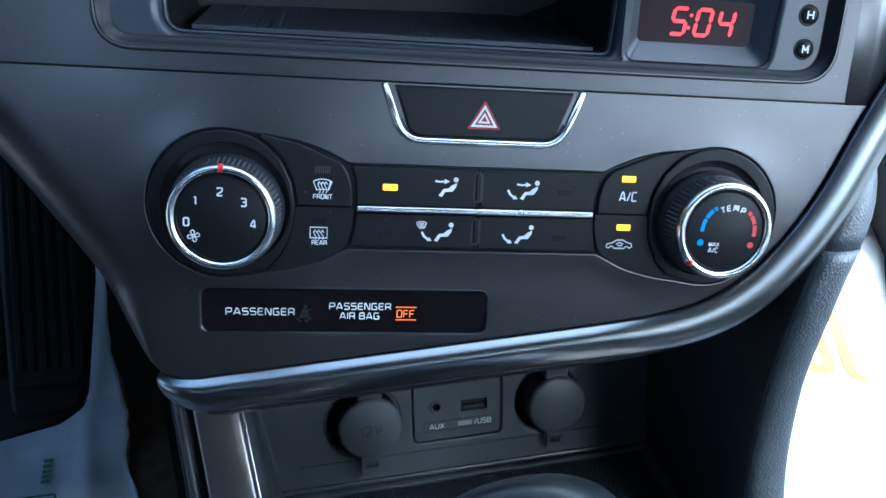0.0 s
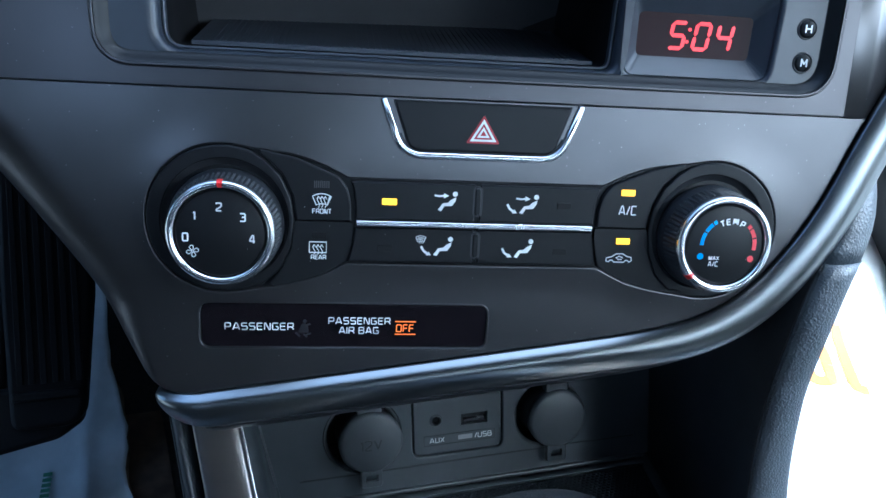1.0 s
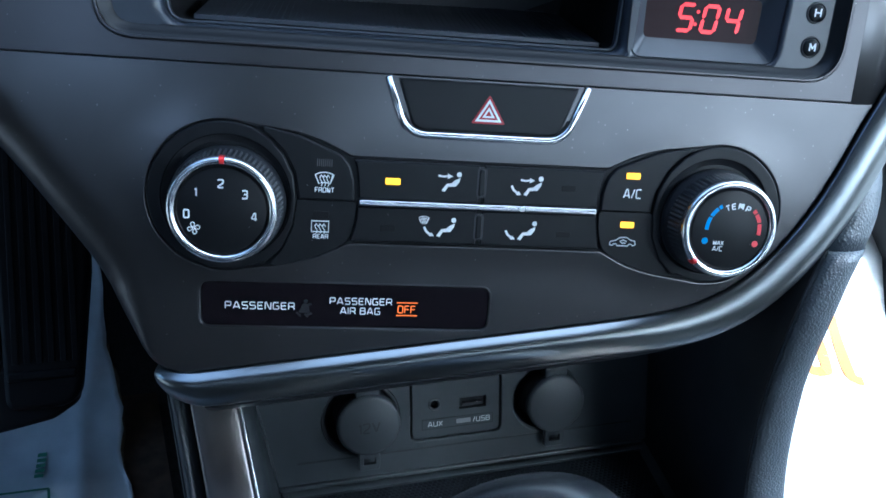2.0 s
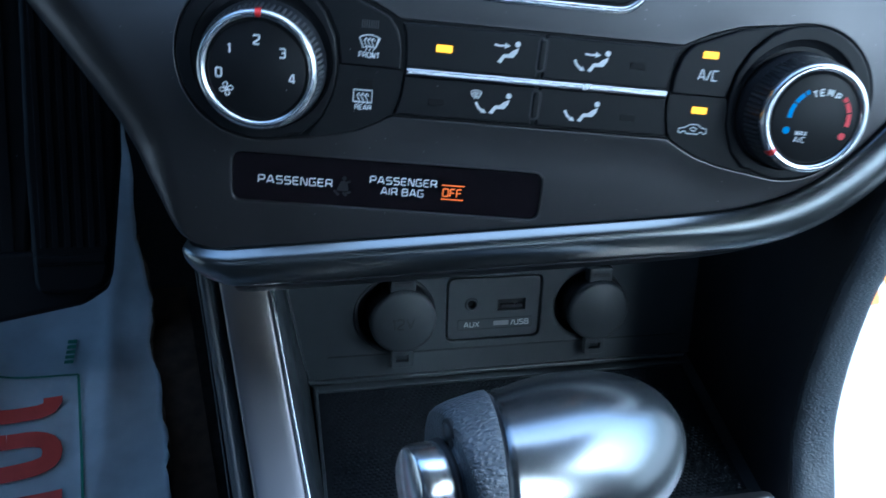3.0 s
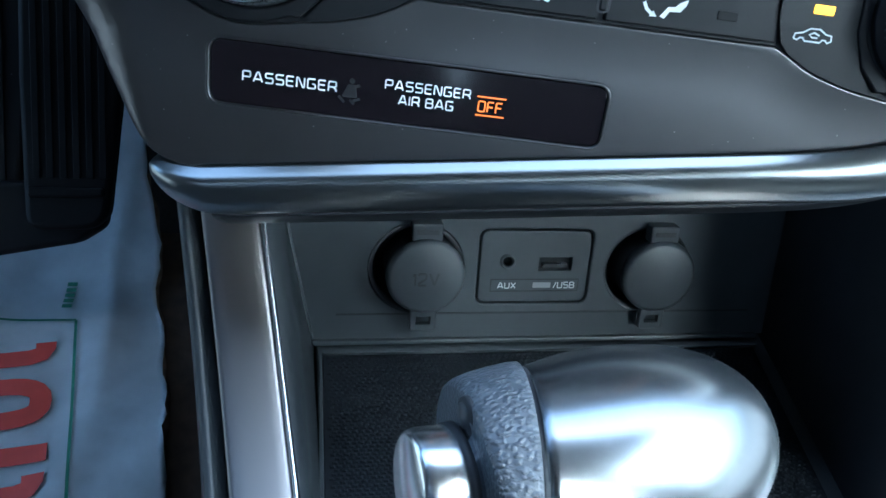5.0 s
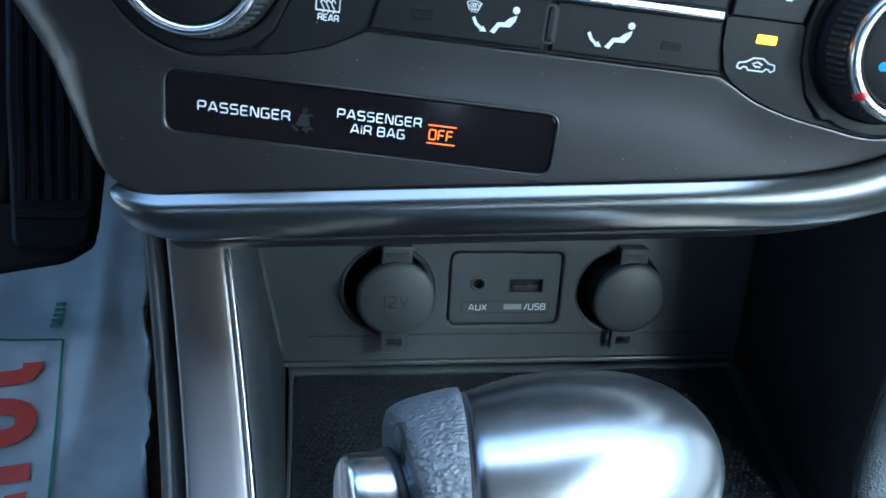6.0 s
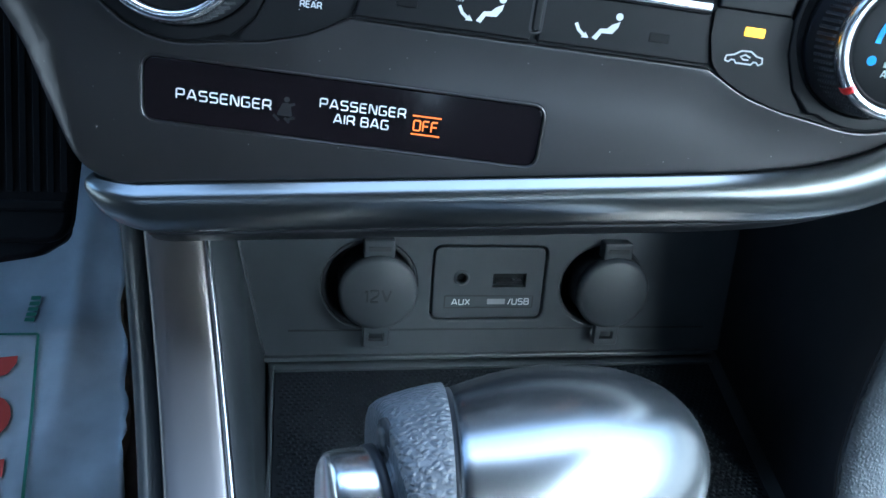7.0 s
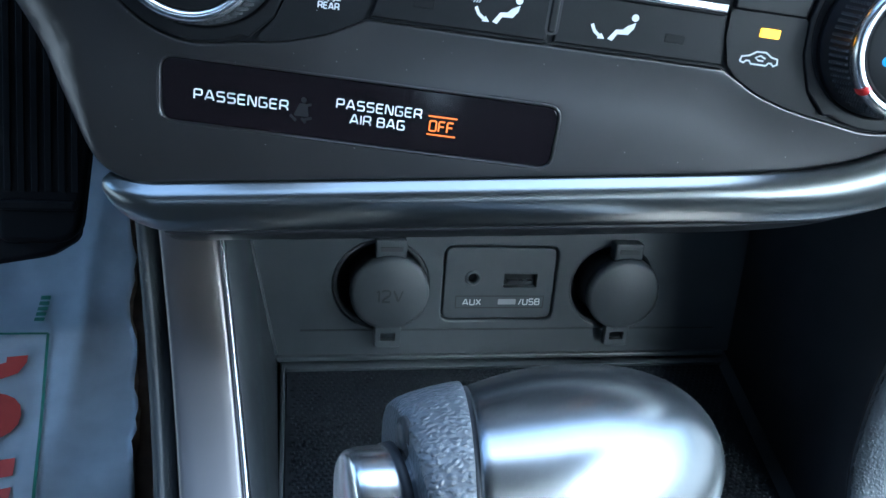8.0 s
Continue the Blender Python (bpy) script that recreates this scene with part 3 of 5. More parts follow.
def dial(x, z, turn, label):
    """A round dial: collar, tapered knurled skirt, chrome ring, black face, red pointer."""
    d = part("dial", lathe([(0.0, 0.002), (0.0226, 0.002), (0.0225, -0.0012), (0.0212, -0.0040), (0.0204, -0.0128), (0.0198, -0.0145), (0.0, -0.0145)], 72), SKIRT, climate, label, at(x, z))
    # Pips get a paler colour than the skirt, to deepen the gaps' shade.
    kn = bmesh.new()
    for row in range(7):
        y = (-4.5 - 1.32 * row) * MM
        rad = (21.15 - 0.09 * 1.32 * row) * MM
        for i in range(68):
            a = 2 * math.pi * i / 68
            ta, out = Vector((-math.sin(a), 0, math.cos(a))), Vector((math.cos(a), 0, math.sin(a)))
            w, h = 0.52 * MM, 0.40 * MM
            low = [kn.verts.new(out * (rad - 0.0001) + ta * w * u + Vector((0, y + h * v, 0))) for u, v in ((-1, -1), (1, -1), (1, 1), (-1, 1))]
            top = [kn.verts.new(out * (rad + 0.0007) + ta * w * 0.6 * u + Vector((0, y + h * 0.5 * v, 0))) for u, v in ((-1, -1), (1, -1), (1, 1), (-1, 1))]
            kn.faces.new(top)
            for k in range(4):
                kn.faces.new((low[k], low[(k + 1) % 4], top[(k + 1) % 4], top[k]))
    tagged(part("knurling", kn, KNURL, d, "fine knurling in columns of small pips"), kind="stuff")
    part("ring", lathe([(0.0200, -0.0124), (0.0204, -0.0136), (0.0205, -0.0147), (0.0202, -0.0158), (0.0196, -0.0166), (0.0188, -0.0169), (0.0180, -0.0167), (0.0174, -0.0160), (0.0171, -0.0150), (0.0171, -0.0140)], 80, caps=False), RINGM, d, "satin chrome ring")
    part("face", lathe([(0.0, -0.0158), (0.0160, -0.0158), (0.0165, -0.0156), (0.0167, -0.0148), (0.0172, -0.0144), (0.0173, -0.0140)], 64), BUTTON, d, "black dial face with printed marks")
    ptr = bmesh.new()
    sec = [(0.0204, -0.0124), (0.0206, -0.0143), (0.0204, -0.0160), (0.0196, -0.0172), (0.0188, -0.0173), (0.0176, -0.0164)]
    a0 = radians(90 - turn)
    rows = []
    for da in (-0.050, 0.0, 0.050):
        c, s = math.cos(a0 + da), math.sin(a0 + da)
        rows.append([ptr.verts.new((r * c, y, r * s)) for r, y in sec])
    for r0, r1 in zip(rows, rows[1:]):
        for i in range(len(sec) - 1):
            ptr.faces.new((r0[i], r0[i + 1], r1[i + 1], r1[i])).smooth = True
    part("pointer", ptr, RED, d, "red pointer on the ring")
    return d


for flip in (False, True):
    hole = mm(circle(151.3 if flip else -51.3, -0.6, 24.7, 64))
    part("dial_surround", plate(mm(surround(flip)), [hole], -0.6 * MM, 8 * MM, 0.0007, 0.0008, 3), BUTTON, climate, "flat black surround of a dial")
    x = 151.3 if flip else -51.3
    part("dial_collar", lathe([(0.0247, 0.0002), (0.0246, 0.0014), (0.0224, 0.0015), (0.0224, 0.003)], 72, caps=False), DARK, climate, "dark sunken collar round a dial", at(x, -0.6))
fan = dial(-50.7, -2.4, 0.0, "fan speed dial set to two")
temp = dial(151.6, -2.5, 226.0, "temperature dial turned to cold")


def words(body, width, height, x, z, mat, parent, y=-0.75, name="lettering", rot=0.0, weight=0.145):
    return part(name, lettering(body, width and width * MM, height * MM, weight), mat, parent, "", at(x, z, y, rot))


def mark(outline, x, z, mat, parent, y=-0.7, name="symbol", thick=0.1, label=""):
    return part(name, slab(mm(outline), -thick * MM, 0), mat, parent, label, at(x, z, y))


for ch, ax, az in (("0", -12.9, -1.6), ("1", -9.5, 6.7), ("2", -0.4, 10.2), ("3", 8.3, 6.4), ("4", 11.8, -2.0)):
    words(ch, None, 3.5, ax, az, WHITE, fan, -15.95, "numeral", weight=0.165)
bm = bmesh.new()
for k in range(4):
    loop = [(0.25, 0.0), (0.7, 0.75), (1.5, 1.15), (2.15, 0.75), (2.2, 0.05), (1.7, -0.35), (1.0, -0.25), (0.25, 0.0)]
    c, s = math.cos(radians(90 * k)), math.sin(radians(90 * k))
    stroke(mm([(px * c - pz * s, px * s + pz * c) for px, pz in loop]), 0.34 * MM, bm=bm)
part("symbol", bm, WHITE, fan, "white fan symbol", at(-10.3, -7.0, -15.9))

# Temperature scale: blue and red bars round the dial.
for body, a, r in (("T", 112, 11.2), ("E", 99, 11.3), ("M", 83, 11.3), ("P", 66, 11.2)):
    words(body, None, 2.7, r * math.cos(radians(a)) + 2.0, r * math.sin(radians(a)) - 1.4, WHITE, temp, -15.95, "letter", 88 - a, 0.20)


def bar_arc(r, a0, a1, width, mat):
    part("scale_bar", stroke(mm(circle(0, 0, r, 8, a0, a1)), width * MM), mat, temp, "", at(1.2, 0.0, -15.85))


for a0, a1 in ((121, 128), (131, 151), (154, 181)):
    bar_arc(11.3, a0, a1, 1.6, BLUEP)
for a0, a1 in ((38, 46), (17, 35), (-9, 14)):
    bar_arc(11.6, a0, a1, 1.7, REDP)
mark(circle(0, 0, 1.35, 18), -10.2, -4.9, BLUEP, temp, -15.85, "scale_dot")
mark(circle(0, 0, 1.35, 18), 11.8, -5.6, REDP, temp, -15.85, "scale_dot")
words("MAX", 4.6, 1.7, -4.2, -5.6, WHITE, temp, -15.95, weight=0.17)
words("A/C", 4.4, 2.2, -4.3, -8.0, WHITE, temp, -15.95)


def led(x, z, parent, lit=True):
    part("lamp", slab(mm(rect(-3.0, -1.3, 3.0, 1.3, 0.5)), -0.25 * MM, 0.5 * MM, 0.15 * MM), AMBER if lit else LAMPOFF, parent, "lit amber lamp" if lit else "unlit lamp", at(x, z, -0.6))


led(13.8, 9.0, b_t1)
led(113.8, 15.6, b_ac)
led(113.6, -5.2, b_rec)
led(86.6, 9.2, b_t2, False)
led(12.6, -10.4, b_b1, False)
led(86.2, -10.4, b_b2, False)


def slotted(x, z, parent):
    bm = bmesh.new()
    for k in range(8):
        slab(mm(rect(-3.0 + k * 0.8, -1.4, -2.62 + k * 0.8, 1.4)), -0.12 * MM, 0, bm=bm)
    part("lamp", bm, DIMPRINT, parent, "unlit slotted lamp", at(x, z, -0.62))


slotted(-13.4, 15.2, b_front)
led(-14.2, -5.6, b_rear, False)
words("FRONT", 7.7, 2.1, -13.2, 4.4, WHITE, b_front, weight=0.17)
words("REAR", 6.2, 2.0, -14.3, -14.6, WHITE, b_rear, weight=0.17)
words("A/C", 7.9, 4.2, 114.2, 8.2, WHITE, b_ac, weight=0.13)


def waves(bm, z0, z1, xs, w):
    for x in xs:
        pts = [(x + 0.45 * math.sin((z - z0) / (z1 - z0) * 2 * math.pi), z) for z in [z0 + (z1 - z0) * k / 8 for k in range(9)]]
        stroke(mm(pts), w * MM, bm=bm)
        stroke(mm([(x - 0.7, z1 - 0.9), (x, z1 + 0.2)]), w * MM, bm=bm)
        stroke(mm([(x + 0.7, z1 - 0.9), (x, z1 + 0.2)]), w * MM, bm=bm)
    return bm


def windscreen(k=1.0, w=0.36):
    bm = bmesh.new()
    fan_shape = [(-4.2, 1.6)] + circle(0, -5.0, 7.8, 10, 122, 58) + [(4.2, 1.6), (2.5, -2.4), (1.2, -1.9), (-1.2, -1.9), (-2.5, -2.4), (-4.2, 1.6)]
    stroke(mm([(x * k, z * k) for x, z in fan_shape]), w * MM, bm=bm)
    return waves(bm, -3.6 * k, 1.4 * k, [-1.5 * k, 0, 1.5 * k], w * 0.8)


part("symbol", windscreen(0.88, 0.42), WHITE, b_front, "white front window heating symbol", at(-13.3, 9.0, -0.72))
bm = bmesh.new()
stroke(mm([(-3.4, -2.3), (3.4, -2.3), (3.4, 2.1), (-3.4, 2.1), (-3.4, -2.3)]), 0.5 * MM, bm=bm)
part("symbol", waves(bm, -3.0, 0.8, [-1.5, 0, 1.5], 0.32), WHITE, b_rear, "white rear window heating symbol", at(-14.6, -10.4, -0.72))


def airflow(x, z, parent, arrows, label):
    """A plain airflow sign: a bent bar with a dot over it, and arrows."""
    bm = bmesh.new()
    slab(mm(circle(3.9, 3.6, 1.05, 14)), -0.1 * MM, 0, bm=bm)
    slab(mm([(2.2, 1.2), (4.4, 2.3), (4.1, 0.6), (2.7, -1.3), (-0.4, -1.5), (-1.6, -3.6), (-3.0, -3.1), (-1.1, -0.3), (1.0, 0.0)][::-1]), -0.1 * MM, 0, bm=bm)
    for kind in arrows:
        if kind == "face":
            stroke(mm([(-4.6, 2.9), (-2.6, 2.6), (-0.8, 2.8)]), 0.75 * MM, bm=bm)
            slab(mm([(-0.8, 1.7), (1.4, 2.8), (-0.8, 3.9)]), -0.1 * MM, 0, bm=bm)
        if kind == "feet":
            stroke(mm([(-8.2, 0.4), (-7.2, -1.4), (-5.6, -2.6)]), 0.95 * MM, bm=bm)
            slab(mm([(-6.1, -3.4), (-3.9, -3.3), (-5.1, -1.7)]), -0.1 * MM, 0, bm=bm)
    return part("symbol", bm, WHITE, parent, label, at(x, z, -0.72))


airflow(36.6, 9.3, b_t1, ("face",), "white air-to-face symbol")
airflow(70.6, 9.0, b_t2, ("face", "feet"), "white air-to-face-and-feet symbol")
airflow(35.6, -9.6, b_b1, ("feet",), "white air-to-feet symbol")
part("symbol", windscreen(0.5, 0.3), WHITE, b_b1, "small white window symbol", at(27.2, -6.2, -0.72))
airflow(69.6, -9.8, b_b2, ("feet",), "white air-to-feet symbol")
bm = bmesh.new()
car = [(-5.6, -0.9), (-5.4, 0.5), (-3.2, 1.0), (-1.2, 2.3), (1.6, 2.4), (3.6, 1.2), (5.4, 0.9), (5.7, -0.6), (4.6, -1.2), (3.9, -0.5), (3.0, -0.5), (2.4, -1.3), (-2.2, -1.3), (-2.8, -0.5), (-3.8, -0.5), (-4.4, -1.2), (-5.6, -0.9)]
stroke(mm(car), 0.5 * MM, bm=bm)
stroke(mm([(1.8, 0.6), (0.2, 1.3), (-1.2, 0.6), (-0.2, -0.1), (1.4, -0.1)]), 0.5 * MM, bm=bm)
part("symbol", bm, WHITE, b_rec, "white recirculation symbol", at(112.4, -13.0, -0.72))

# ---- the hazard switch ----
hazard = thing("hazard_switch", BASE, "black hazard switch in a bright chrome surround", "switch")
part("key", slab(mm(rpoly([(14.0, 49.8), (21.0, 29.8), (80.2, 29.8), (87.2, 49.8)], [0.5, 6, 6, 0.5])), -1.2 * MM, 0 * MM - 0.00001, 1.2 * MM), BUTTON, hazard)
line = rpoly([(10.2, 50.0), (18.2, 28.0), (83.0, 28.0), (91.0, 50.0)], [0, 12, 12, 0], 12)
prof2 = [(-1.5, 0.3), (-1.5, -0.7), (-1.2, -1.3), (-0.5, -1.7), (0.4, -1.7), (1.1, -1.2), (1.4, -0.5), (1.4, 0.3)]
st = []
for i, (x, z) in enumerate(line):
    a, b = line[max(i - 1, 0)], line[min(i + 1, len(line) - 1)]
    t = Vector((b[0] - a[0], b[1] - a[1])).normalized()
    st.append((Vector((x, 0, z)) * MM, Vector((t.y, 0, -t.x)) * MM, Vector((0, 1, 0)) * MM))
part("surround", sweep(st, prof2, closed=True), RINGM, hazard, "bright chrome surround")
line2 = inset(line, 1.9)
st = [(Vector((x, 0, z)) * MM, A, B) for (x, z), (_, A, B) in zip(line2, st)]
part("gap", sweep(st[1:-1], [(-0.7, 0.2), (-0.7, -0.25), (0.7, -0.25), (0.7, 0.2)], closed=True), DARK, hazard, "dark gap round the key")


def tri(r):
    return [(r * math.cos(radians(a)), r * math.sin(radians(a)) * 0.95) for a in (210, 330, 90)]


mark(rpoly(tri(8.0), 0.5), 50.6, 37.6, HAZRED, hazard, -1.3, "triangle", 0.15, "dark red triangle")
for r_out, r_in in ((6.3, 4.5), (3.0, 1.5)):
    bm = bmesh.new()
    o, i2 = tri(r_out), tri(r_in)
    for k in range(3):
        j = (k + 1) % 3
        slab(mm([o[k], o[j], i2[j], i2[k]]), -0.1 * MM, 0, bm=bm)
    part("triangle", bm, WHITE, hazard, "white triangle outline", at(50.6, 37.6, -1.5))

# ---- the airbag indicator ----
airbag = thing("airbag_indicator", BASE, "glossy black indicator window with a lit orange lamp", "indicator")
part("window", slab(inset(WINDOW, 0.0003), 0.6 * MM, 9 * MM, 0.4 * MM), GLOSS, airbag)
part("rim", plate(inset(WINDOW, -0.0006), [inset(WINDOW, 0.0002)], -0.25 * MM, 4 * MM, 0.0003, 0.0004, 3), FASCIA, airbag, "thin rounded rim")
words("PASSENGER", 28.2, 3.3, -38.1, -45.1, WHITE, airbag, 0.45)
words("PASSENGER", 26.0, 3.1, 3.1, -42.4, WHITE, airbag, 0.45)
words("AIR BAG", 16.8, 3.1, 2.9, -46.6, WHITE, airbag, 0.45)
words("OFF", 7.6, 3.5, 22.3, -45.5, ORANGE, airbag, 0.45, weight=0.13)
for z in (-42.6, -48.2):
    mark(rect(-4.4, -0.22, 4.4, 0.22), 22.5, z, ORANGE, airbag, 0.5, "underline")
bm = bmesh.new()
slab(mm(circle(0.6, 3.0, 0.85, 14)), -0.06 * MM, 0, bm=bm)
slab(mm(rpoly([(-2.3, -2.0), (2.4, -2.0), (1.8, 1.5), (0.9, 2.0), (-0.6, 1.9)], 0.5)), -0.06 * MM, 0, bm=bm)
for ln in ([(-3.2, -1.9), (-1.4, -3.6)], [(3.2, -2.2), (1.2, -2.9)], [(0.2, -2.6), (1.6, -3.9)], [(1.4, 1.4), (3.0, 1.9)]):
    stroke(mm(ln), 0.8 * MM, -0.00002, 0.00006, bm=bm)
part("unlit_symbol", bm, UNLIT, airbag, "dim unlit belt symbol", at(-20.2, -45.8, 0.52))

# ---- the storage slot and the clock over the fascia ----
upper = thing("upper_bezel", BASE, "dark upper bezel with an open storage slot", "dashboard panel")
OPEN = mm(rpoly([(-97.5, 58.8), (197.5, 58.8), (199.5, 132), (-100, 132)], [14, 16, 10, 10], 8))
frame_out = mm([(-185, 50.8), (206, 50.8), (206, 150), (-185, 150)])
part("bezel", plate(frame_out, [OPEN], -0.6 * MM, 30 * MM, 0.0006, 0.0012), BEZELP, upper)
bm = bmesh.new()
turn = spline([(205.7, -0.55), (212, -0.45), (222, 0.6), (233, 3.2), (244, 7.4), (254, 13.2), (261, 21.0), (264, 36.0)], 5)
foot = [50.8 + max(0.0, min(23.2, (p.x - 216.4) * 2.0)) for p in turn]
lower = [bm.verts.new((p.x * MM, p.y * MM, z * MM)) for p, z in zip(turn, foot)]
top = [bm.verts.new((p.x * MM, p.y * MM, 0.150)) for p in turn]
rim = [bm.verts.new((p.x * MM, p.y * MM + 0.0005, (z - 0.5) * MM)) for p, z in zip(turn, foot)]
for a, b in ((rim, lower), (lower, top)):
    for i in range(len(turn) - 1):
        bm.faces.new((a[i], a[i + 1], b[i + 1], b[i])).smooth = True
back = bm.verts.new((0.206, 0.036, 0.051)), bm.verts.new((0.206, 0.036, 0.150))
bm.faces.new(rim[::-1] + [back[0]])
bm.faces.new(top + [back[1]])
part("bezel_side", bm, FASCIA, upper, "charcoal end of the bezel, curving back")
part("edge_bead", plate(inset(OPEN, -0.0004), [inset(OPEN, 0.0005)], -1.3 * MM, 6 * MM, 0.0002, 0.0002, 2), BEZELP, upper, "thin bead round the opening")
SLOT = mm(rpoly([(-75, 65.0), (104.5, 65.0), (107.5, 124), (-78, 124)], [8, 5, 6, 6], 6))
POCK = mm(rpoly([(109, 64.2), (171.5, 64.2), (174, 100), (109, 100)], [4, 6, 5, 4], 5))
bm = plate(inset(OPEN, 0.0042), [SLOT, POCK], 4.5 * MM, 16 * MM, 0.0003, [0.0045, 0.0022])
part("inset", bm, INSET, upper, "blue-grey inset round the slot and clock")
bm = bmesh.new()
loops = [ring(bm, inset(OPEN, d), y) for d, y in ((0.0006, 0.0), (0.0022, 0.0012), (0.0038, 0.0042), (0.0050, 0.0046))]
for a, b in zip(loops, loops[1:]):
    bridge(bm, a, b)
part("chamfer", bm, BUTTON, upper, "dark chamfer round the inset")
# The deep tray: a tapering tube with a ribbed floor.
bm = bmesh.new()
a = ring(bm, SLOT, 15 * MM)
b = ring(bm, inset(SLOT, 0.002), 22 * MM)
c = ring(bm, inset(SLOT, 0.004), 95 * MM)
bridge(bm, a, b)
bridge(bm, b, c)
bm.faces.new(c)
# The tray's inner shade is coloured in, not left to the lighting.
part("tray", bm, TRAY_SHADE, upper, "deep storage tray, its shade put into a near-black colour")


def sloped(bm):
    """Tilts the tray's floor up towards its back, so that it lies nearly level in the car."""
    for v in bm.verts:
        v.co.z += (v.co.y - 0.018) * 0.20
    return bm


tray = part("tray_mat", sloped(box(-66 * MM, 18 * MM, 67.0 * MM, 99 * MM, 92 * MM, 68.6 * MM)), TRAYMAT, upper, "ribbed rubber mat in the tray")
bm = bmesh.new()
for k in range(60):
    x = (-59 + k * 2.54) * MM
    box(x, 19.0 * MM, 68.6 * MM, x + 1.3 * MM, 92 * MM, 68.9 * MM, bm=bm)
tagged(part("ribbing", sloped(bm), TRAYMAT, tray), kind="stuff")
for k, (d, y) in enumerate(((0.0016, 7.5), (0.0034, 10.5))):
    lip = inset(SLOT, d - 0.002)
    part("step", plate(inset(lip, -0.0012), [lip], y * MM, (y + 3) * MM, 0.0003, 0.0006, 2), INSET, upper, "stepped edge of the slot")

clock = thing("dashboard_clock", BASE, "small dashboard clock with lit red digits", "clock")
bm = bmesh.new()
pr = POCK
dr = mm(rpoly([(115.6, 72.4), (165.0, 72.4), (165.8, 89.6), (115.6, 89.6)], [2.6] * 4, 5))
bridge(bm, ring(bm, pr, 6.0 * MM), ring(bm, dr, 12.0 * MM), False)
bridge(bm, ring(bm, pr, 5.2 * MM), ring(bm, pr, 6.0 * MM), False)
part("pocket", bm, INSET, clock, "sloping blue-grey pocket")
part("display", slab(inset(dr, -0.0006), 11.8 * MM, 14 * MM), DISPLAY, clock, "dark red-brown display")


def segments(digit, x, z, h=10.4, w=6.0, lean=0.16):
    """A seven-segment figure."""
    on = {"5": "afgcd", "0": "abcdef", "4": "fgbc"}[digit]
    t, g = 1.6, 0.08
    seg = {"a": ((0, h), (w, h)), "g": ((0, h / 2), (w, h / 2)), "d": ((0, 0), (w, 0)), "f": ((0, h / 2), (0, h)), "b": ((w, h / 2), (w, h)), "e": ((0, 0), (0, h / 2)), "c": ((w, 0), (w, h / 2))}
    for s in on:
        (x0, z0), (x1, z1) = seg[s]
        if x0 == x1:
            pts = [(x0, z0 + g), (x0 + t / 2, z0 + g + t / 2), (x0 + t / 2, z1 - g - t / 2), (x0, z1 - g), (x0 - t / 2, z1 - g - t / 2), (x0 - t / 2, z0 + g + t / 2)]
        else:
            pts = [(x0 + g, z0), (x0 + g + t / 2, z0 - t / 2), (x1 - g - t / 2, z0 - t / 2), (x1 - g, z0), (x1 - g - t / 2, z0 + t / 2), (x0 + g + t / 2, z0 + t / 2)]
        part("segment", slab(mm([(px + lean * pz, pz) for px, pz in pts]), -0.1 * MM, 0), REDLAMP, clock, "lit red bar of a figure", at(x, z, 11.6))


segments("5", 129.2, 75.8)
segments("0", 139.8, 75.8)
segments("4", 149.8, 75.8)
for z in (78.6, 83.6):
    mark(circle(0, 0, 0.75, 10), 137.4 + (z - 79) * 0.16, z, REDLAMP, clock, 11.6, "colon_dot")
for ch, z in (("H", 86.2), ("M", 72.4)):
    k = part("key", lathe([(0.0, -0.0012), (0.0030, -0.0012), (0.0036, -0.0006), (0.0037, 0.003)], 28), BUTTON, clock, "small round black key", at(186.2, z, 4.4))
    part("key_ring", lathe([(0.0038, 0.001), (0.0038, -0.0002), (0.0043, -0.0002), (0.0046, 0.0006)], 28, caps=False), DARK, clock, "dark ring round a key", at(186.2, z, 4.2))
    lines = [[(-1.2, -1.6), (-1.2, 1.6)], [(1.2, -1.6), (1.2, 1.6)]]
    lines += [[(-1.2, 0.0), (1.2, 0.0)]] if ch == "H" else [[(-1.2, 1.5), (0.0, -0.6)], [(1.2, 1.5), (0.0, -0.6)]]
    bm = bmesh.new()
    for j, ln in enumerate(lines):
        stroke(mm(ln), 0.62 * MM, -0.00002 * j, 0.00015, bm=bm)
    part("letter", bm, WHITE, k, "", at(0, 0, -1.25))

# ---- the bin under the fascia ----
bin_ = thing("console_bin", WALL, "open dark plastic bin with a ribbed rubber floor", "storage bin")
sock_holes = [mm(circle(14.5, -4.0, 22.0, 40)), mm(rect(43.4, -22.2, 98.4, 15.4, 4.5)), mm(circle(127, -4.5, 21.0, 40))]
wall_out = mm(rpoly([(-32.5, -40.5), (212, -40.5), (212, 62), (-62, 62)], [0, 0, 0, 0]))
part("back_wall", plate(wall_out, sock_holes, 0, 6 * MM, 0.0006, 0.0010, 3), BINP, bin_)
bm = box(-22 * MM, -0.35 * MM, -27.3 * MM, 42 * MM, 0.5 * MM, -26.5 * MM)
box(42 * MM, -0.35 * MM, -27.3 * MM, 185 * MM, 0.5 * MM, -26.5 * MM, bm=bm)
part("seam", bm, DARK, bin_, "thin seam across the wall")
part("ledge", box(-33 * MM, -2.5 * MM, -42 * MM, 192 * MM, 5 * MM, -39.5 * MM, 0.0008), BINP, bin_, "narrow ledge at the foot of the wall")

INV = WALL.inverted()


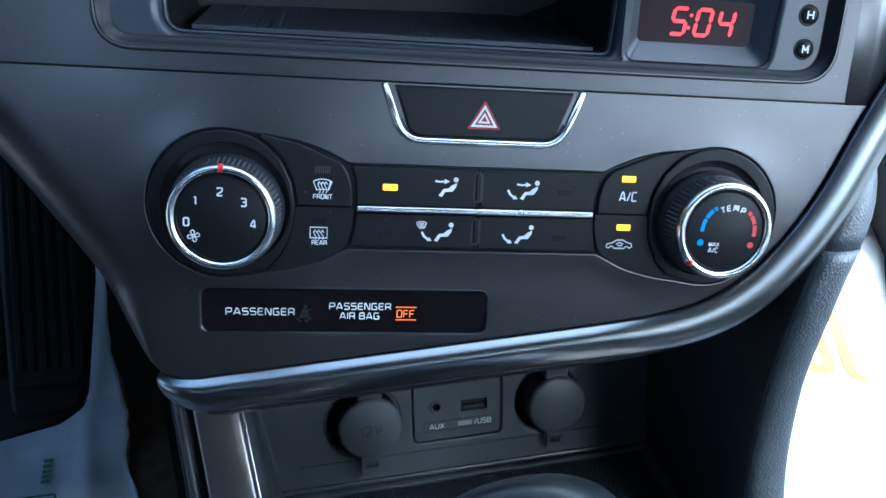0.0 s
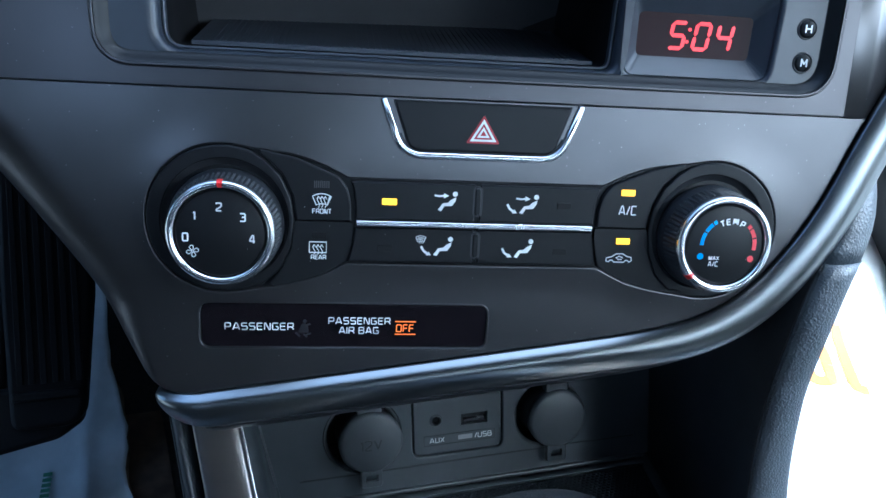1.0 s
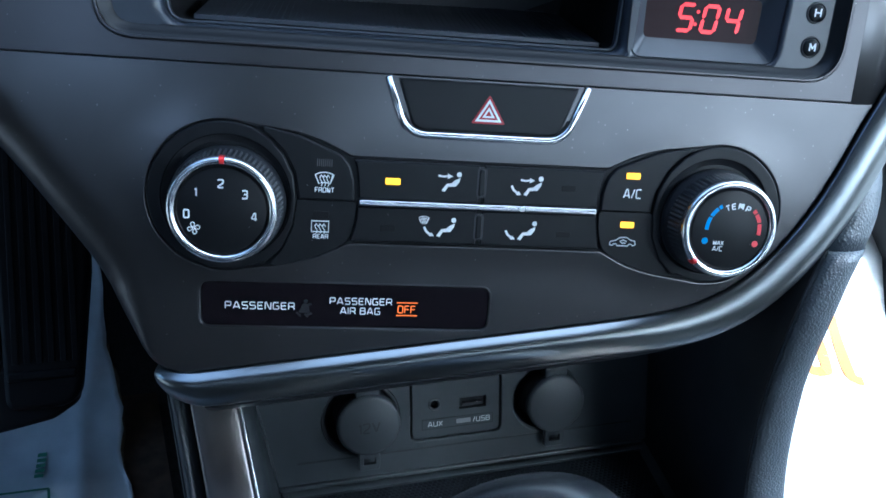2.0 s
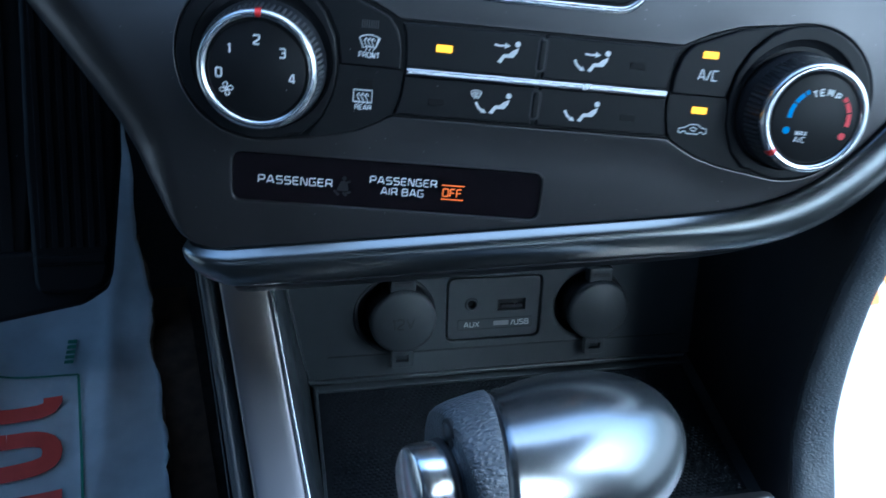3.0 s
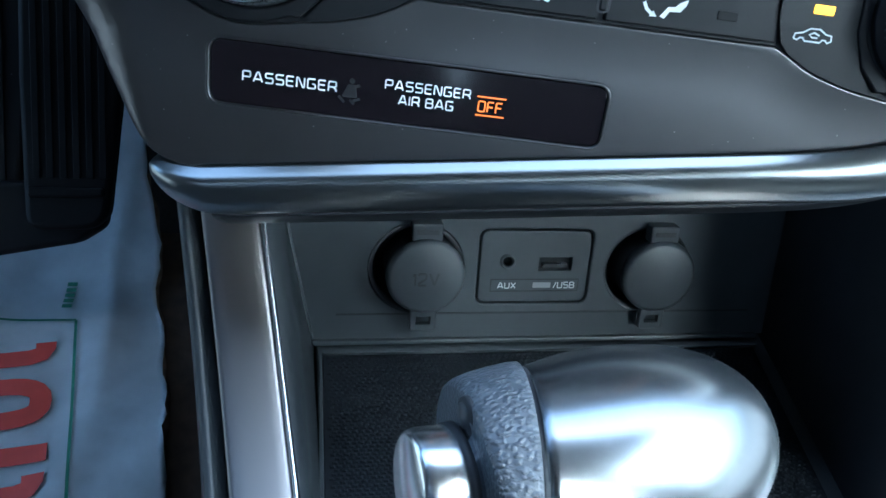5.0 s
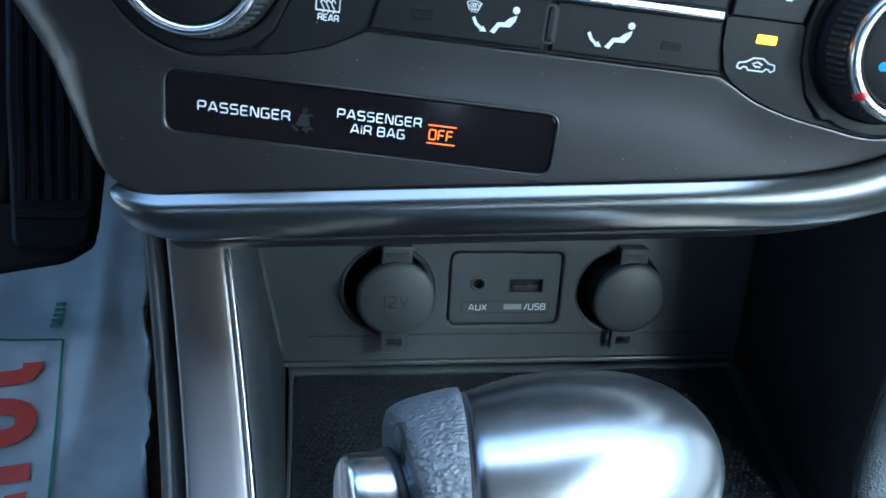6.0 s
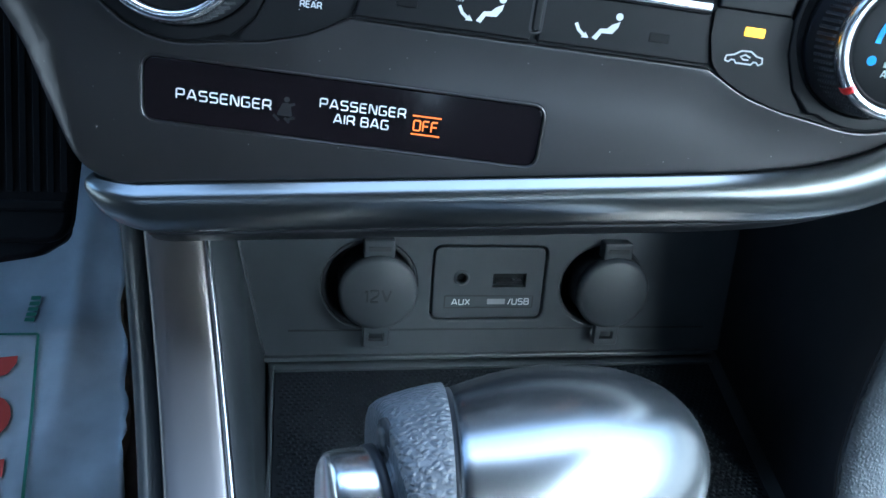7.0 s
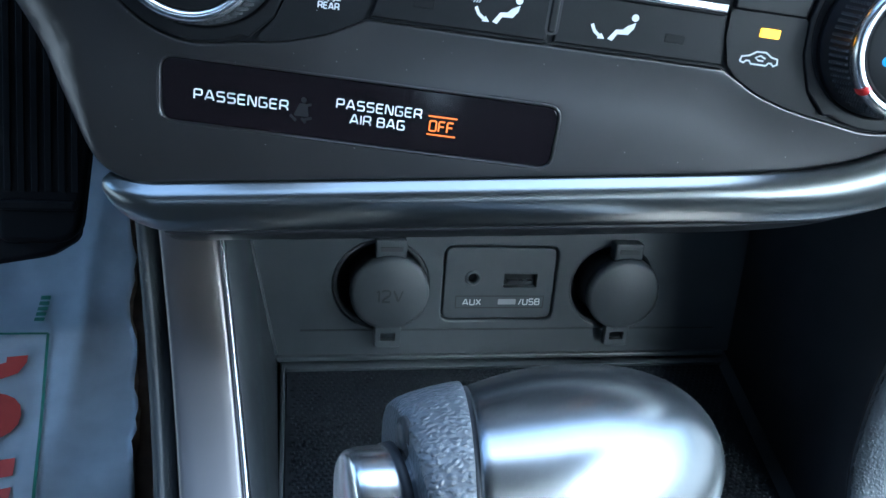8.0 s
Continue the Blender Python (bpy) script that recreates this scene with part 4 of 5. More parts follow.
FLOOR_Z = 0.1835
bm = box(-0.031, -0.30, FLOOR_Z - 0.012, 0.20, 0.030, FLOOR_Z - 0.002)
bm.transform(INV)
part("floor", bm, BINP, bin_)
tread = bmesh.new()
rows = 66
for j in range(rows):
    y = 0.008 - j * 0.0018
    for i in range(76):
        x = -0.0265 + i * 0.0029 + (-j * 0.0011) % 0.0029
        if x > 0.185:
            continue
        v = [tread.verts.new((x + dx, y + dy, FLOOR_Z + dz)) for dx, dy, dz in ((0, -0.0007, 0), (0.0022, -0.0007, 0), (0.0022, 0.0007, 0), (0, 0.0007, 0), (0.0005, -0.0003, 0.0006), (0.0017, -0.0003, 0.0006), (0.0017, 0.0003, 0.0006), (0.0005, 0.0003, 0.0006))]
        for f in ((4, 5, 6, 7), (0, 1, 5, 4), (1, 2, 6, 5), (2, 3, 7, 6), (3, 0, 4, 7)):
            tread.faces.new([v[k] for k in f])
tread.transform(INV)
bm = box(-0.028, -0.20, FLOOR_Z - 0.003, 0.188, 0.0095, FLOOR_Z, 0.0006)
bm.transform(INV)
mat_part = part("mat", bm, RUBBER, bin_, "black rubber mat with a woven tread")
tagged(part("tread", tread, RUBBER, mat_part), kind="stuff")
bm = box(-0.0300, -0.20, FLOOR_Z - 0.003, -0.0282, 0.0125, FLOOR_Z + 0.0012, 0.0004)
box(-0.0282, 0.0098, FLOOR_Z - 0.003, 0.190, 0.0125, FLOOR_Z + 0.0012, 0.0004, bm=bm)
bm.transform(INV)
part("mat_rim", bm, BINP, bin_, "raised rim round the mat")


def socket(x, z, label):
    """A power socket with its hinged round cap."""
    s = thing("power_socket", WALL @ at(x, z), label, "power socket", "power sockets in the bin")
    part("well", lathe([(0.0219, 0.001), (0.0205, 0.0004), (0.0195, 0.004), (0.0185, 0.016), (0.0, 0.016)], 40, caps=False), DARK, s)
    part("barrel", lathe([(0.0150, 0.016), (0.0150, -0.004), (0.0165, -0.005), (0.0172, -0.0045), (0.0172, 0.016)], 40), DARK, s, "", at(3.4, -1.6))
    cap = part("cap", lathe([(0.0, -0.0098), (0.0157, -0.0096), (0.0174, -0.0088), (0.0181, -0.0074), (0.0181, -0.0042), (0.0, -0.0042)], 48), CAPM, s, "round grey hinged cap", at(3.3, -0.8))
    tab = plate(mm(rect(-6.2, -26.0, 6.2, -14.0, 2.0)), [mm(rect(-3.4, -22.4, 3.4, -18.6, 0.5))], -7.0 * MM, -4.4 * MM, 0.0008, 0.0004, 3)
    part("tab", tab, CAPM, cap, "slotted pull tab", at(0, -2.0, 0))
    part("hinge", box(-7 * MM, -7.5 * MM, 16.5 * MM, 7 * MM, 0, 25 * MM, 0.001), CAPM, cap, "square hinge")
    part("hinge_slot", box(-5 * MM, -7.9 * MM, 20.0 * MM, 5 * MM, -6 * MM, 22.0 * MM), DARK, cap, "dark slot in the hinge")
    return s, cap


s1, cap1 = socket(14.5, -4.0, "round power socket with its grey cap closed")
part("lettering", lettering("12V", 12.5 * MM, 6.4 * MM, 0.13, 0.0003), MARKING, cap1, "embossed marking", at(-0.2, -0.8, -9.75))
s2, cap2 = socket(127.0, -4.5, "round power socket with its cap closed, deep in shade")

usb = thing("media_socket_panel", WALL, "small dark panel with an audio jack and a data socket", "socket panel")
usb_out = mm(rect(44.2, -21.4, 97.6, 14.6, 4.0))
JACK, PORT = mm(circle(57.6, -0.6, 2.3, 24)), mm(rect(72.8, -5.4, 89.0, 1.4, 0.5))
part("panel", plate(usb_out, [JACK, PORT], 0.3 * MM, 5 * MM, 0.0008, 0.0003, 3), BINP, usb)
part("gap", slab(inset(usb_out, -0.0008), 3.6 * MM, 5.5 * MM), BUTTON, usb, "dark gap round the panel")
part("jack_ring", lathe([(0.0023, 0.001), (0.0026, -0.0006), (0.0034, -0.0006), (0.0040, 0.0004)], 28, caps=False), BINP, usb, "raised ring of the audio jack", at(57.6, -0.6))
part("jack_hole", lathe([(0.0023, 0.0), (0.0022, 0.004), (0.0, 0.004)], 24, caps=False), BUTTON, usb, "", at(57.6, -0.6))
part("tongue", box(75.0 * MM, 0.6 * MM, -3.6 * MM, 87.0 * MM, 4 * MM, -2.2 * MM), BEZEL, usb, "dark tongue of the data socket")
part("contact", box(82.0 * MM, 0.4 * MM, -2.2 * MM, 84.0 * MM, 2 * MM, -1.6 * MM), RINGM, usb, "bright metal contact")
bm = plate(mm(rect(50.0, -16.0, 93.4, -9.6)), [mm(rect(50.4, -15.6, 93.0, -10.0))], 0.05 * MM, 0.4 * MM, 0.00005, 0.00005, 1)
part("label_frame", bm, DARK, usb, "fine frame round the labels")
words("AUX", 9.0, 3.2, 58.0, -12.8, GREYPRINT, usb, 0.15)
words("/USB", 10.6, 3.4, 86.2, -12.7, GREYPRINT, usb, 0.15)
mark(rect(-4.4, -1.3, 4.4, 1.5, 0.4), 75.2, -12.8, BARPRINT, usb, 0.2, "word_bar")

# ---- the console: rails, sides, pad ----
DIRN = Vector((0.128, -0.800, -0.585)).normalized()
RAIL_R = Vector((-0.0541, 0.0294, 0.2949))
rail = thing("console_rail", pose(0, 0, 0), "brushed silver rail with a bright inner lip", "console trim")


def rail_line(d):
    """The rail's own line: straight at first, then easing towards the level."""
    flat = max(0.0, d - 0.05)
    return RAIL_R + DIRN * d + Vector((0, -0.9 * flat * flat, 1.9 * flat * flat))


steps = [-0.012 + 0.012 * k for k in range(31)]
st = []
for d in steps:
    way = (rail_line(d + 0.004) - rail_line(d - 0.004)).normalized()
    up = way.cross(Vector((1, 0, 0))).normalized()
    st.append((rail_line(d), Vector((1, 0, 0)) * MM, (up if up.z > 0 else -up) * MM))
part("strip", sweep(st, [(-23.4, -6), (-23.2, -1.6), (-22.6, -0.6), (-21.2, -0.1), (-17, 0.25), (-12, 0.38), (-7, 0.28), (-4.2, -0.05), (-3.0, -0.5), (-2.4, -1.2), (-2.4, -8)], closed=True), RAILM, rail)
part("lip", sweep(st, [(-2.3, -6), (-2.3, -0.5), (-1.9, 0.1), (-1.2, 0.15), (-0.6, -0.3), (-0.2, -1.2), (0.0, -3.0), (0.0, -8)], closed=True), RINGM, rail, "bright narrow lip")
side = thing("centre_console", pose(0, 0, 0), "dark plastic centre console beside the driver footwell", "console")
part("outer_bead", sweep(st, [(-23.9, -60), (-23.9, -6.5), (-26.6, -6.5), (-27.4, -3.4), (-28.8, -2.2), (-30.6, -2.8), (-31.8, -5.6), (-32.4, -60)], closed=True), SIDEP, side)
part("outer_wall", sweep(st, [(-32.6, -60), (-32.6, -22.0), (-33.2, -20.5), (-33.8, -22), (-34.0, -60), (-34.2, -260), (-32.4, -260)], closed=True), SIDEP, side)
bm = bmesh.new()
rows = []
for k in range(24):
    top = rail_line(-0.03 + 0.015 * k) + Vector((0.0004, 0, -0.004))
    foot = Vector((-0.0318 + 0.0006 * k, top.y - 0.004, min(0.170, top.z - 0.02)))
    rows.append([bm.verts.new(top), bm.verts.new(foot), bm.verts.new(foot + Vector((-0.002, 0, 0))), bm.verts.new(top + Vector((-0.0018, 0, 0)))])
for r0, r1 in zip(rows, rows[1:]):
    bridge(bm, r0, r1)
for r in (rows[0], rows[-1]):
    bm.faces.new(r)
part("inner_wall", bm, SIDEP, side, "dark inner wall of the bin")
# The rounded corner where the inner wall meets the back wall of the bin.
st = []
for k in range(12):
    p = WALL @ Vector((0, -0.0006, (-38 + 8 * k) * MM))
    d = (RAIL_R.y - p.y) / -DIRN.y
    top = rail_line(d) + Vector((0.0004, 0, -0.004))
    foot = Vector((-0.0318 + 0.0006 * (d + 0.03) / 0.015, top.y, min(0.170, top.z - 0.02)))
    u = max(0.0, min(1.0, (p.z - foot.z) / (top.z - foot.z)))
    st.append((Vector((foot.x + (top.x - foot.x) * u, p.y, p.z)), Vector((1, 0, 0)) * MM, Vector((0, 1, 0)) * MM))
part("corner_bead", sweep(st, circle(0, 0, 1.1, 10), closed=True), BINP, side, "rounded corner between inner wall and back wall")

pad = thing("knee_pad", pose(0, 0, 0), "grey grained leather knee pad beside the console", "console trim")
line = spline([(0.2165, 0.045, 0.480), (0.2185, 0.005, 0.430), (0.213, -0.030, 0.392), (0.1995, -0.046, 0.352), (0.1955, -0.054, 0.300), (0.1968, -0.068, 0.243), (0.1985, -0.090, 0.205), (0.1985, -0.150, 0.150), (0.1985, -0.300, 0.10)], 6)
st = []
for i, p in enumerate(line):
    t = (line[min(i + 1, len(line) - 1)] - line[max(i - 1, 0)]).normalized()
    n = Vector((1, 0, 0)).cross(t).normalized()
    if n.y > 0:
        n = -n
    st.append((p, Vector((1, 0, 0)) * MM * (1 + 0.2 * max(0.0, min(1.0, (0.30 - p.z) / 0.09))), n * MM))
prof3 = [(0, -120), (-1.0, -12), (-1.0, -4), (0.4, -1.0), (3.2, 0.8), (9, 1.6), (15.5, 0.6), (19.6, -2.0), (21.6, -7.0), (22.4, -16), (23, -120)]
prof3 = [(p.x * (0.98 if p.x > 0 else 1), p.y) for p in spline(prof3, 2)]
cut = 15
part("lower_cover", sweep(st[cut:], prof3, closed=True), PADL, pad)
part("upper_cover", sweep(st[: cut + 1], [(a * 0.985 + 0.1, b - 0.6) for a, b in prof3], closed=True), PADL, pad, "upper piece of the pad above a seam")
# Dark sheet over the pad's leather side, with the shade in its colour.
part("inner_wall", sweep(st, [(-1.3, -120), (-1.5, -12), (-1.5, -4.5), (-1.1, -3.6), (-0.9, -4.5), (-0.5, -120)], closed=True), DARK, pad, "dark inner face, its shade put into the colour")
plinth = part("console_base", box(-0.060, -0.60, -0.004, 0.205, 0.10, 0.120), DARK)
tagged(plinth, "dark base of the centre console", "console", kind="structure")

# ---- the gear selector ----
gear = thing("gear_selector", pose(0.0105, -0.120, 0.3025, 0, 3, 12), "gear selector with silver head, leather collar and chrome button", "gear lever")
head = bmesh.new()
NS, NL = 64, 34
def head_ring(x, ry, rz, cz, n=NS, e=2.35):
    out = []
    for i in range(n):
        a = 2 * math.pi * i / n
        c, s = math.cos(a), math.sin(a)
        out.append((x, ry * math.copysign(abs(c) ** (2 / e), c), cz + rz * math.copysign(abs(s) ** (2 / e), s)))
    return out
def skin(bm, rings, slant=0.0, cap0=True, cap1=True, yaw=0.27):
    every = yaw if isinstance(yaw, list) else [yaw] * len(rings)
    rows = [[bm.verts.new((x + slant * z + k * y, y, z)) for x, y, z in r] for r, k in zip(rings, every)]
    for a, b in zip(rows, rows[1:]):
        bridge(bm, a, b)
    if cap0:
        bm.faces.new(rows[0][::-1])
    if cap1:
        bm.faces.new(rows[-1])
    return bm
rings = []
for k in range(NL + 1):
    u = k / NL
    x = 0.0085 + 0.0845 * (1 - (1 - u) ** 1.25)
    w = (max(0.0, 1 - (max(0, (x - 0.028)) / 0.0652) ** 2.4)) ** 0.5
    g = 0.88 + 0.12 * math.sin(min(1, (x - 0.0085) / 0.022) * math.pi / 2)
    g2 = 1.12 - 0.12 * math.sin(min(1, (x - 0.0085) / 0.022) * math.pi / 2)
    rings.append(head_ring(x, 0.0312 * max(w, 0.02) * g, 0.0305 * max(w, 0.02) * (0.94 + 0.06 * g2), -0.006 - 0.003 * u - 0.006 * u * u, e=2.0))
part("head", skin(head, rings, -0.09), SILVER, gear, "smooth satin silver head")
col = bmesh.new()
COLLAR = [(-0.0064, 0.790, 0.02), (-0.0062, 0.815, 0.03), (-0.0052, 0.842, 0.06), (-0.0026, 0.868, 0.12), (0.0010, 0.884, 0.19), (0.0050, 0.892, 0.25), (0.0070, 0.886, 0.27)]
part("collar", skin(col, [head_ring(x, 0.0318 * g, 0.0335 * g, -0.004, NS, 2.1) for x, g, _ in COLLAR], -0.09, False, True, [k for *_, k in COLLAR]), LEATHER, gear, "grey grained leather collar")
ENDS = [(-0.0052, 0.30), (-0.0066, 0.34), (-0.0070, 0.50), (-0.0069, 0.70), (-0.0064, 0.792)]
part("collar_face", skin(bmesh.new(), [head_ring(x, 0.0318 * g, 0.0335 * g, -0.004, NS, 2.1) for x, g in ENDS], -0.09, True, False, 0.02), PADL, gear, "smooth flat end of the collar")
part("seam", skin(bmesh.new(), [head_ring(x, 0.0310 * 0.865, 0.0325 * 0.865, -0.004, NS, 2.1) for x in (0.0068, 0.0090)], -0.09), DARK, gear, "dark seam between collar and head")
part("button", lathe([(0.0128, 0.010), (0.0128, -0.0155), (0.0123, -0.0176), (0.0110, -0.0186), (0.0, -0.0190)], 48, "x"), RINGM, gear, "bright chrome release button", pose(-0.0042, 0, 0.0030, 0, 4, -3))
part("button_well", lathe([(0.0134, -0.0092), (0.0138, -0.0092), (0.0139, -0.0070), (0.0, -0.0070)], 40, "x"), DARK, gear, "dark well round the button", pose(-0.0026, 0, 0.0030))
part("rivet_well", lathe([(0.0, -0.0002), (0.0046, -0.0002), (0.0050, 0.0010), (0.0, 0.0012)], 28, "x"), DARK, gear, "dark well round a rivet", pose(-0.0083, 0.0075, 0.0178))
part("rivet", lathe([(0.0, -0.0010), (0.0028, -0.0008), (0.0034, 0.0), (0.0034, 0.0012)], 28, "x"), KNURL, gear, "small grey rivet beside the button", pose(-0.0083, 0.0082, 0.0172))
part("shaft", lathe([(0.013, -0.02), (0.012, -0.06), (0.016, -0.13)], 24, "z"), DARK, gear, "dark shaft under the head", pose(0.028, 0, 0))
plate_t = thing("gear_plate", pose(0, 0, 0), "dark console plate round the gear selector", "console plate")
bm = box(-0.018, -0.34, 0.176, 0.190, -0.075, 0.1865, 0.003)
part("plate", bm, BEZEL, plate_t)
part("border", box(0.118, -0.34, 0.184, 0.188, -0.085, 0.205, 0.006), RAILM, plate_t, "silver border")

# ---- the footwells ----
def crumple(x, y, seed=3):
    """The height of folds and creases in the paper."""
    fold = 1 - abs(noise.noise((x * 11 + seed, y * 4.5, 7)))
    return 0.005 * noise.noise((x * 9 + seed, y * 7, 0)) + 0.0026 * noise.noise((x * 26 + seed, y * 14, 2)) + 0.005 * fold ** 6


def toe(y, steep=4.5):
    """The rise of the footwell towards the bulkhead."""
    return steep * max(0.0, min(y, 0.31) - 0.20) ** 2 + 0.22 * steep * max(0.0, y - 0.31)


def sheet(x0, y0, x1, y1, z, seed):
    """Creased protective paper with a torn edge on the console side."""
    bm = bmesh.new()
    nx, ny = 60, 80
    grid = []
    for j in range(ny + 1):
        row = []
        for i in range(nx + 1):
            u, v = i / nx, j / ny
            x, y = x0 + (x1 - x0) * u, y0 + (y1 - y0) * v
            torn = 0.006 * noise.noise((seed, y * 22, 0)) + 0.003 * noise.noise((seed, y * 90, 3))
            x += torn * u ** 6 - 0.15 * y * u if x1 < 0 else 0.55 * (y - 0.20) * (1 - u) ** 4
            h = crumple(x, y, seed)
            h += toe(y, 4.5 if x1 < 0 else 2.2)
            row.append(bm.verts.new((x, y, z + h)))
        grid.append(row)
    for j in range(ny):
        for i in range(nx):
            bm.faces.new((grid[j][i], grid[j][i + 1], grid[j + 1][i + 1], grid[j + 1][i])).smooth = True
    bmesh.ops.solidify(bm, geom=bm.faces[:], thickness=0.0006)
    return bm


paper = thing("floor_paper", pose(0, 0, 0), "creased white protective paper with red print on the driver floor", "floor paper")
part("sheet", sheet(-0.40, -0.35, -0.115, 0.375, 0.008, 3), PAPER, paper)


def drape(bm, m, z):
    """Lays print onto the paper."""
    bm.transform(m)
    for v in bm.verts:
        v.co.z = z + crumple(v.co.x, v.co.y) + toe(v.co.y, 4.5 if v.co.x < 0 else 2.2) + 0.0009
    return bm


def floor_letter(points, x, y, rot, back, mat, parent, z=0.0083, w=0.0133):
    """One heavy letter stroke of the print, drawn on the paper; back: how far it lies before the end of the word."""
    pts = [Vector(p) for p in points]
    fine = [pts[0]]
    for a, b in zip(pts, pts[1:]):
        n = max(1, int((b - a).length / 0.004))
        fine += [a + (b - a) * k / n for k in range(1, n + 1)]
    bm = bmesh.new()
    la, lb = [], []
    for k, q in enumerate(fine):
        d = (fine[min(k + 1, len(fine) - 1)] - fine[max(k - 1, 0)]).normalized()
        s = Vector((-d.y, d.x)) * w / 2
        la.append(bm.verts.new((q.x + s.x - back, q.y + s.y, 0)))
        lb.append(bm.verts.new((q.x - s.x - back, q.y - s.y, 0)))
    for k in range(len(fine) - 1):
        bm.faces.new((la[k], la[k + 1], lb[k + 1], lb[k]))
    return part("letter", drape(bm, pose(x, y, 0, 0, 0, rot), z), mat, parent)


def floor_word(x, y, rot, mat, parent):
    """The word "control" in heavy narrow letters; x, y: the foot of its last letter."""
    hook = [(0.0, 0.0066), (-0.005, 0.0066), (-0.010, 0.009), (-0.0125, 0.016)]
    X, A = 0.074, 0.100
    oval = [(0.0135 * math.copysign(abs(math.cos(a)) ** 0.7, math.cos(a)), X / 2 + (X / 2 - 0.0066) * math.copysign(abs(math.sin(a)) ** 0.7, math.sin(a))) for a in [2 * math.pi * k / 24 for k in range(25)]]
    floor_letter(hook + [(-0.0130, A)], x, y, rot, 0.0, mat, parent)
    floor_letter(oval, x, y, rot, 0.049, mat, parent)
    floor_letter([(0.0, 0.0), (0.0, X)], x, y, rot, 0.089, mat, parent)
    floor_letter([(0.0, X - 0.022), (0.004, X - 0.010), (0.012, X - 0.007)], x, y, rot, 0.089, mat, parent)
    floor_letter(hook + [(-0.0130, A - 0.006)], x, y, rot, 0.104, mat, parent)
    floor_letter([(-0.024, X - 0.007), (-0.002, X - 0.007)], x, y, rot, 0.104, mat, parent)
    floor_letter([(0.0, 0.0), (0.0, X)], x, y, rot, 0.172, mat, parent)
    floor_letter([(0.0, X - 0.020), (0.008, X - 0.008), (0.020, X - 0.008), (0.027, X - 0.022), (0.027, 0.0)], x, y, rot, 0.172, mat, parent)
    floor_letter(oval, x, y, rot, 0.203, mat, parent)
    floor_letter(oval[3:22], x, y, rot, 0.250, mat, parent)


floor_word(-0.2103, 0.160, 98, PAPERRED, paper)
for (xa, ya), (xb, yb) in (((-0.39, 0.180), (-0.2015, 0.180)), ((-0.2015, 0.180), (-0.133, -0.25))):
    n = 30
    bm = bmesh.new()
    d = Vector((xb - xa, yb - ya)).normalized()
    s = Vector((-d.y, d.x)) * 0.0010
    pts = [Vector((xa + (xb - xa) * k / n, ya + (yb - ya) * k / n)) for k in range(n + 1)]
    va, vb = [bm.verts.new((p.x + s.x, p.y + s.y, 0)) for p in pts], [bm.verts.new((p.x - s.x, p.y - s.y, 0)) for p in pts]
    for k in range(n):
        bm.faces.new((va[k], va[k + 1], vb[k + 1], vb[k]))
    part("border_line", drape(bm, pose(0, 0, 0), 0.0083), PAPERGREEN, paper, "thin green border line")
bm = bmesh.new()
for k in range(5):
    v = [bm.verts.new((dx, dy, 0)) for dx, dy in ((0, 0.0052 * k), (0.007, 0.0052 * k), (0.007, 0.0052 * k + 0.0036), (0, 0.0052 * k + 0.0036))]
    bm.faces.new(v)
part("print_bars", drape(bm, pose(-0.214, 0.192, 0), 0.0083), PAPERGREEN, paper, "small unreadable green print")
paper2 = thing("floor_paper", pose(0, 0, 0), "sunlit white protective paper on the passenger floor, red print coloured orange for sun glare", "floor paper")
part("sheet", sheet(0.645, -0.35, 0.24, 0.48, 0.008, 3), PAPER, paper2)
# Same red word as on the driver side, coloured orange for the sun.
floor_word(0.585, 0.176, -21, PAPERRED_SUNLIT, paper2)

card = thing("torn_card", pose(0, 0, 0), "torn brown card edge beside the console", "card")
bm = bmesh.new()
n = 40
a, b = [], []
for k in range(n + 1):
    y = -0.30 + 0.60 * k / n
    w = 0.036 + 0.002 * noise.noise((1.3, y * 25, 0)) + 0.0015 * noise.noise((1.3, y * 90, 0))
    x = -0.084 - 0.145 * y
    a.append(bm.verts.new((x, y, 0.0025)))
    b.append(bm.verts.new((x - w, y, 0.0022 + 0.001 * noise.noise((5, y * 60, 0)))))
for k in range(n):
    bm.faces.new((a[k], a[k + 1], b[k + 1], b[k])).smooth = True
bmesh.ops.solidify(bm, geom=bm.faces[:], thickness=0.001)
part("edge", bm, CARD, card)
bm = bmesh.new()
a, b = [], []
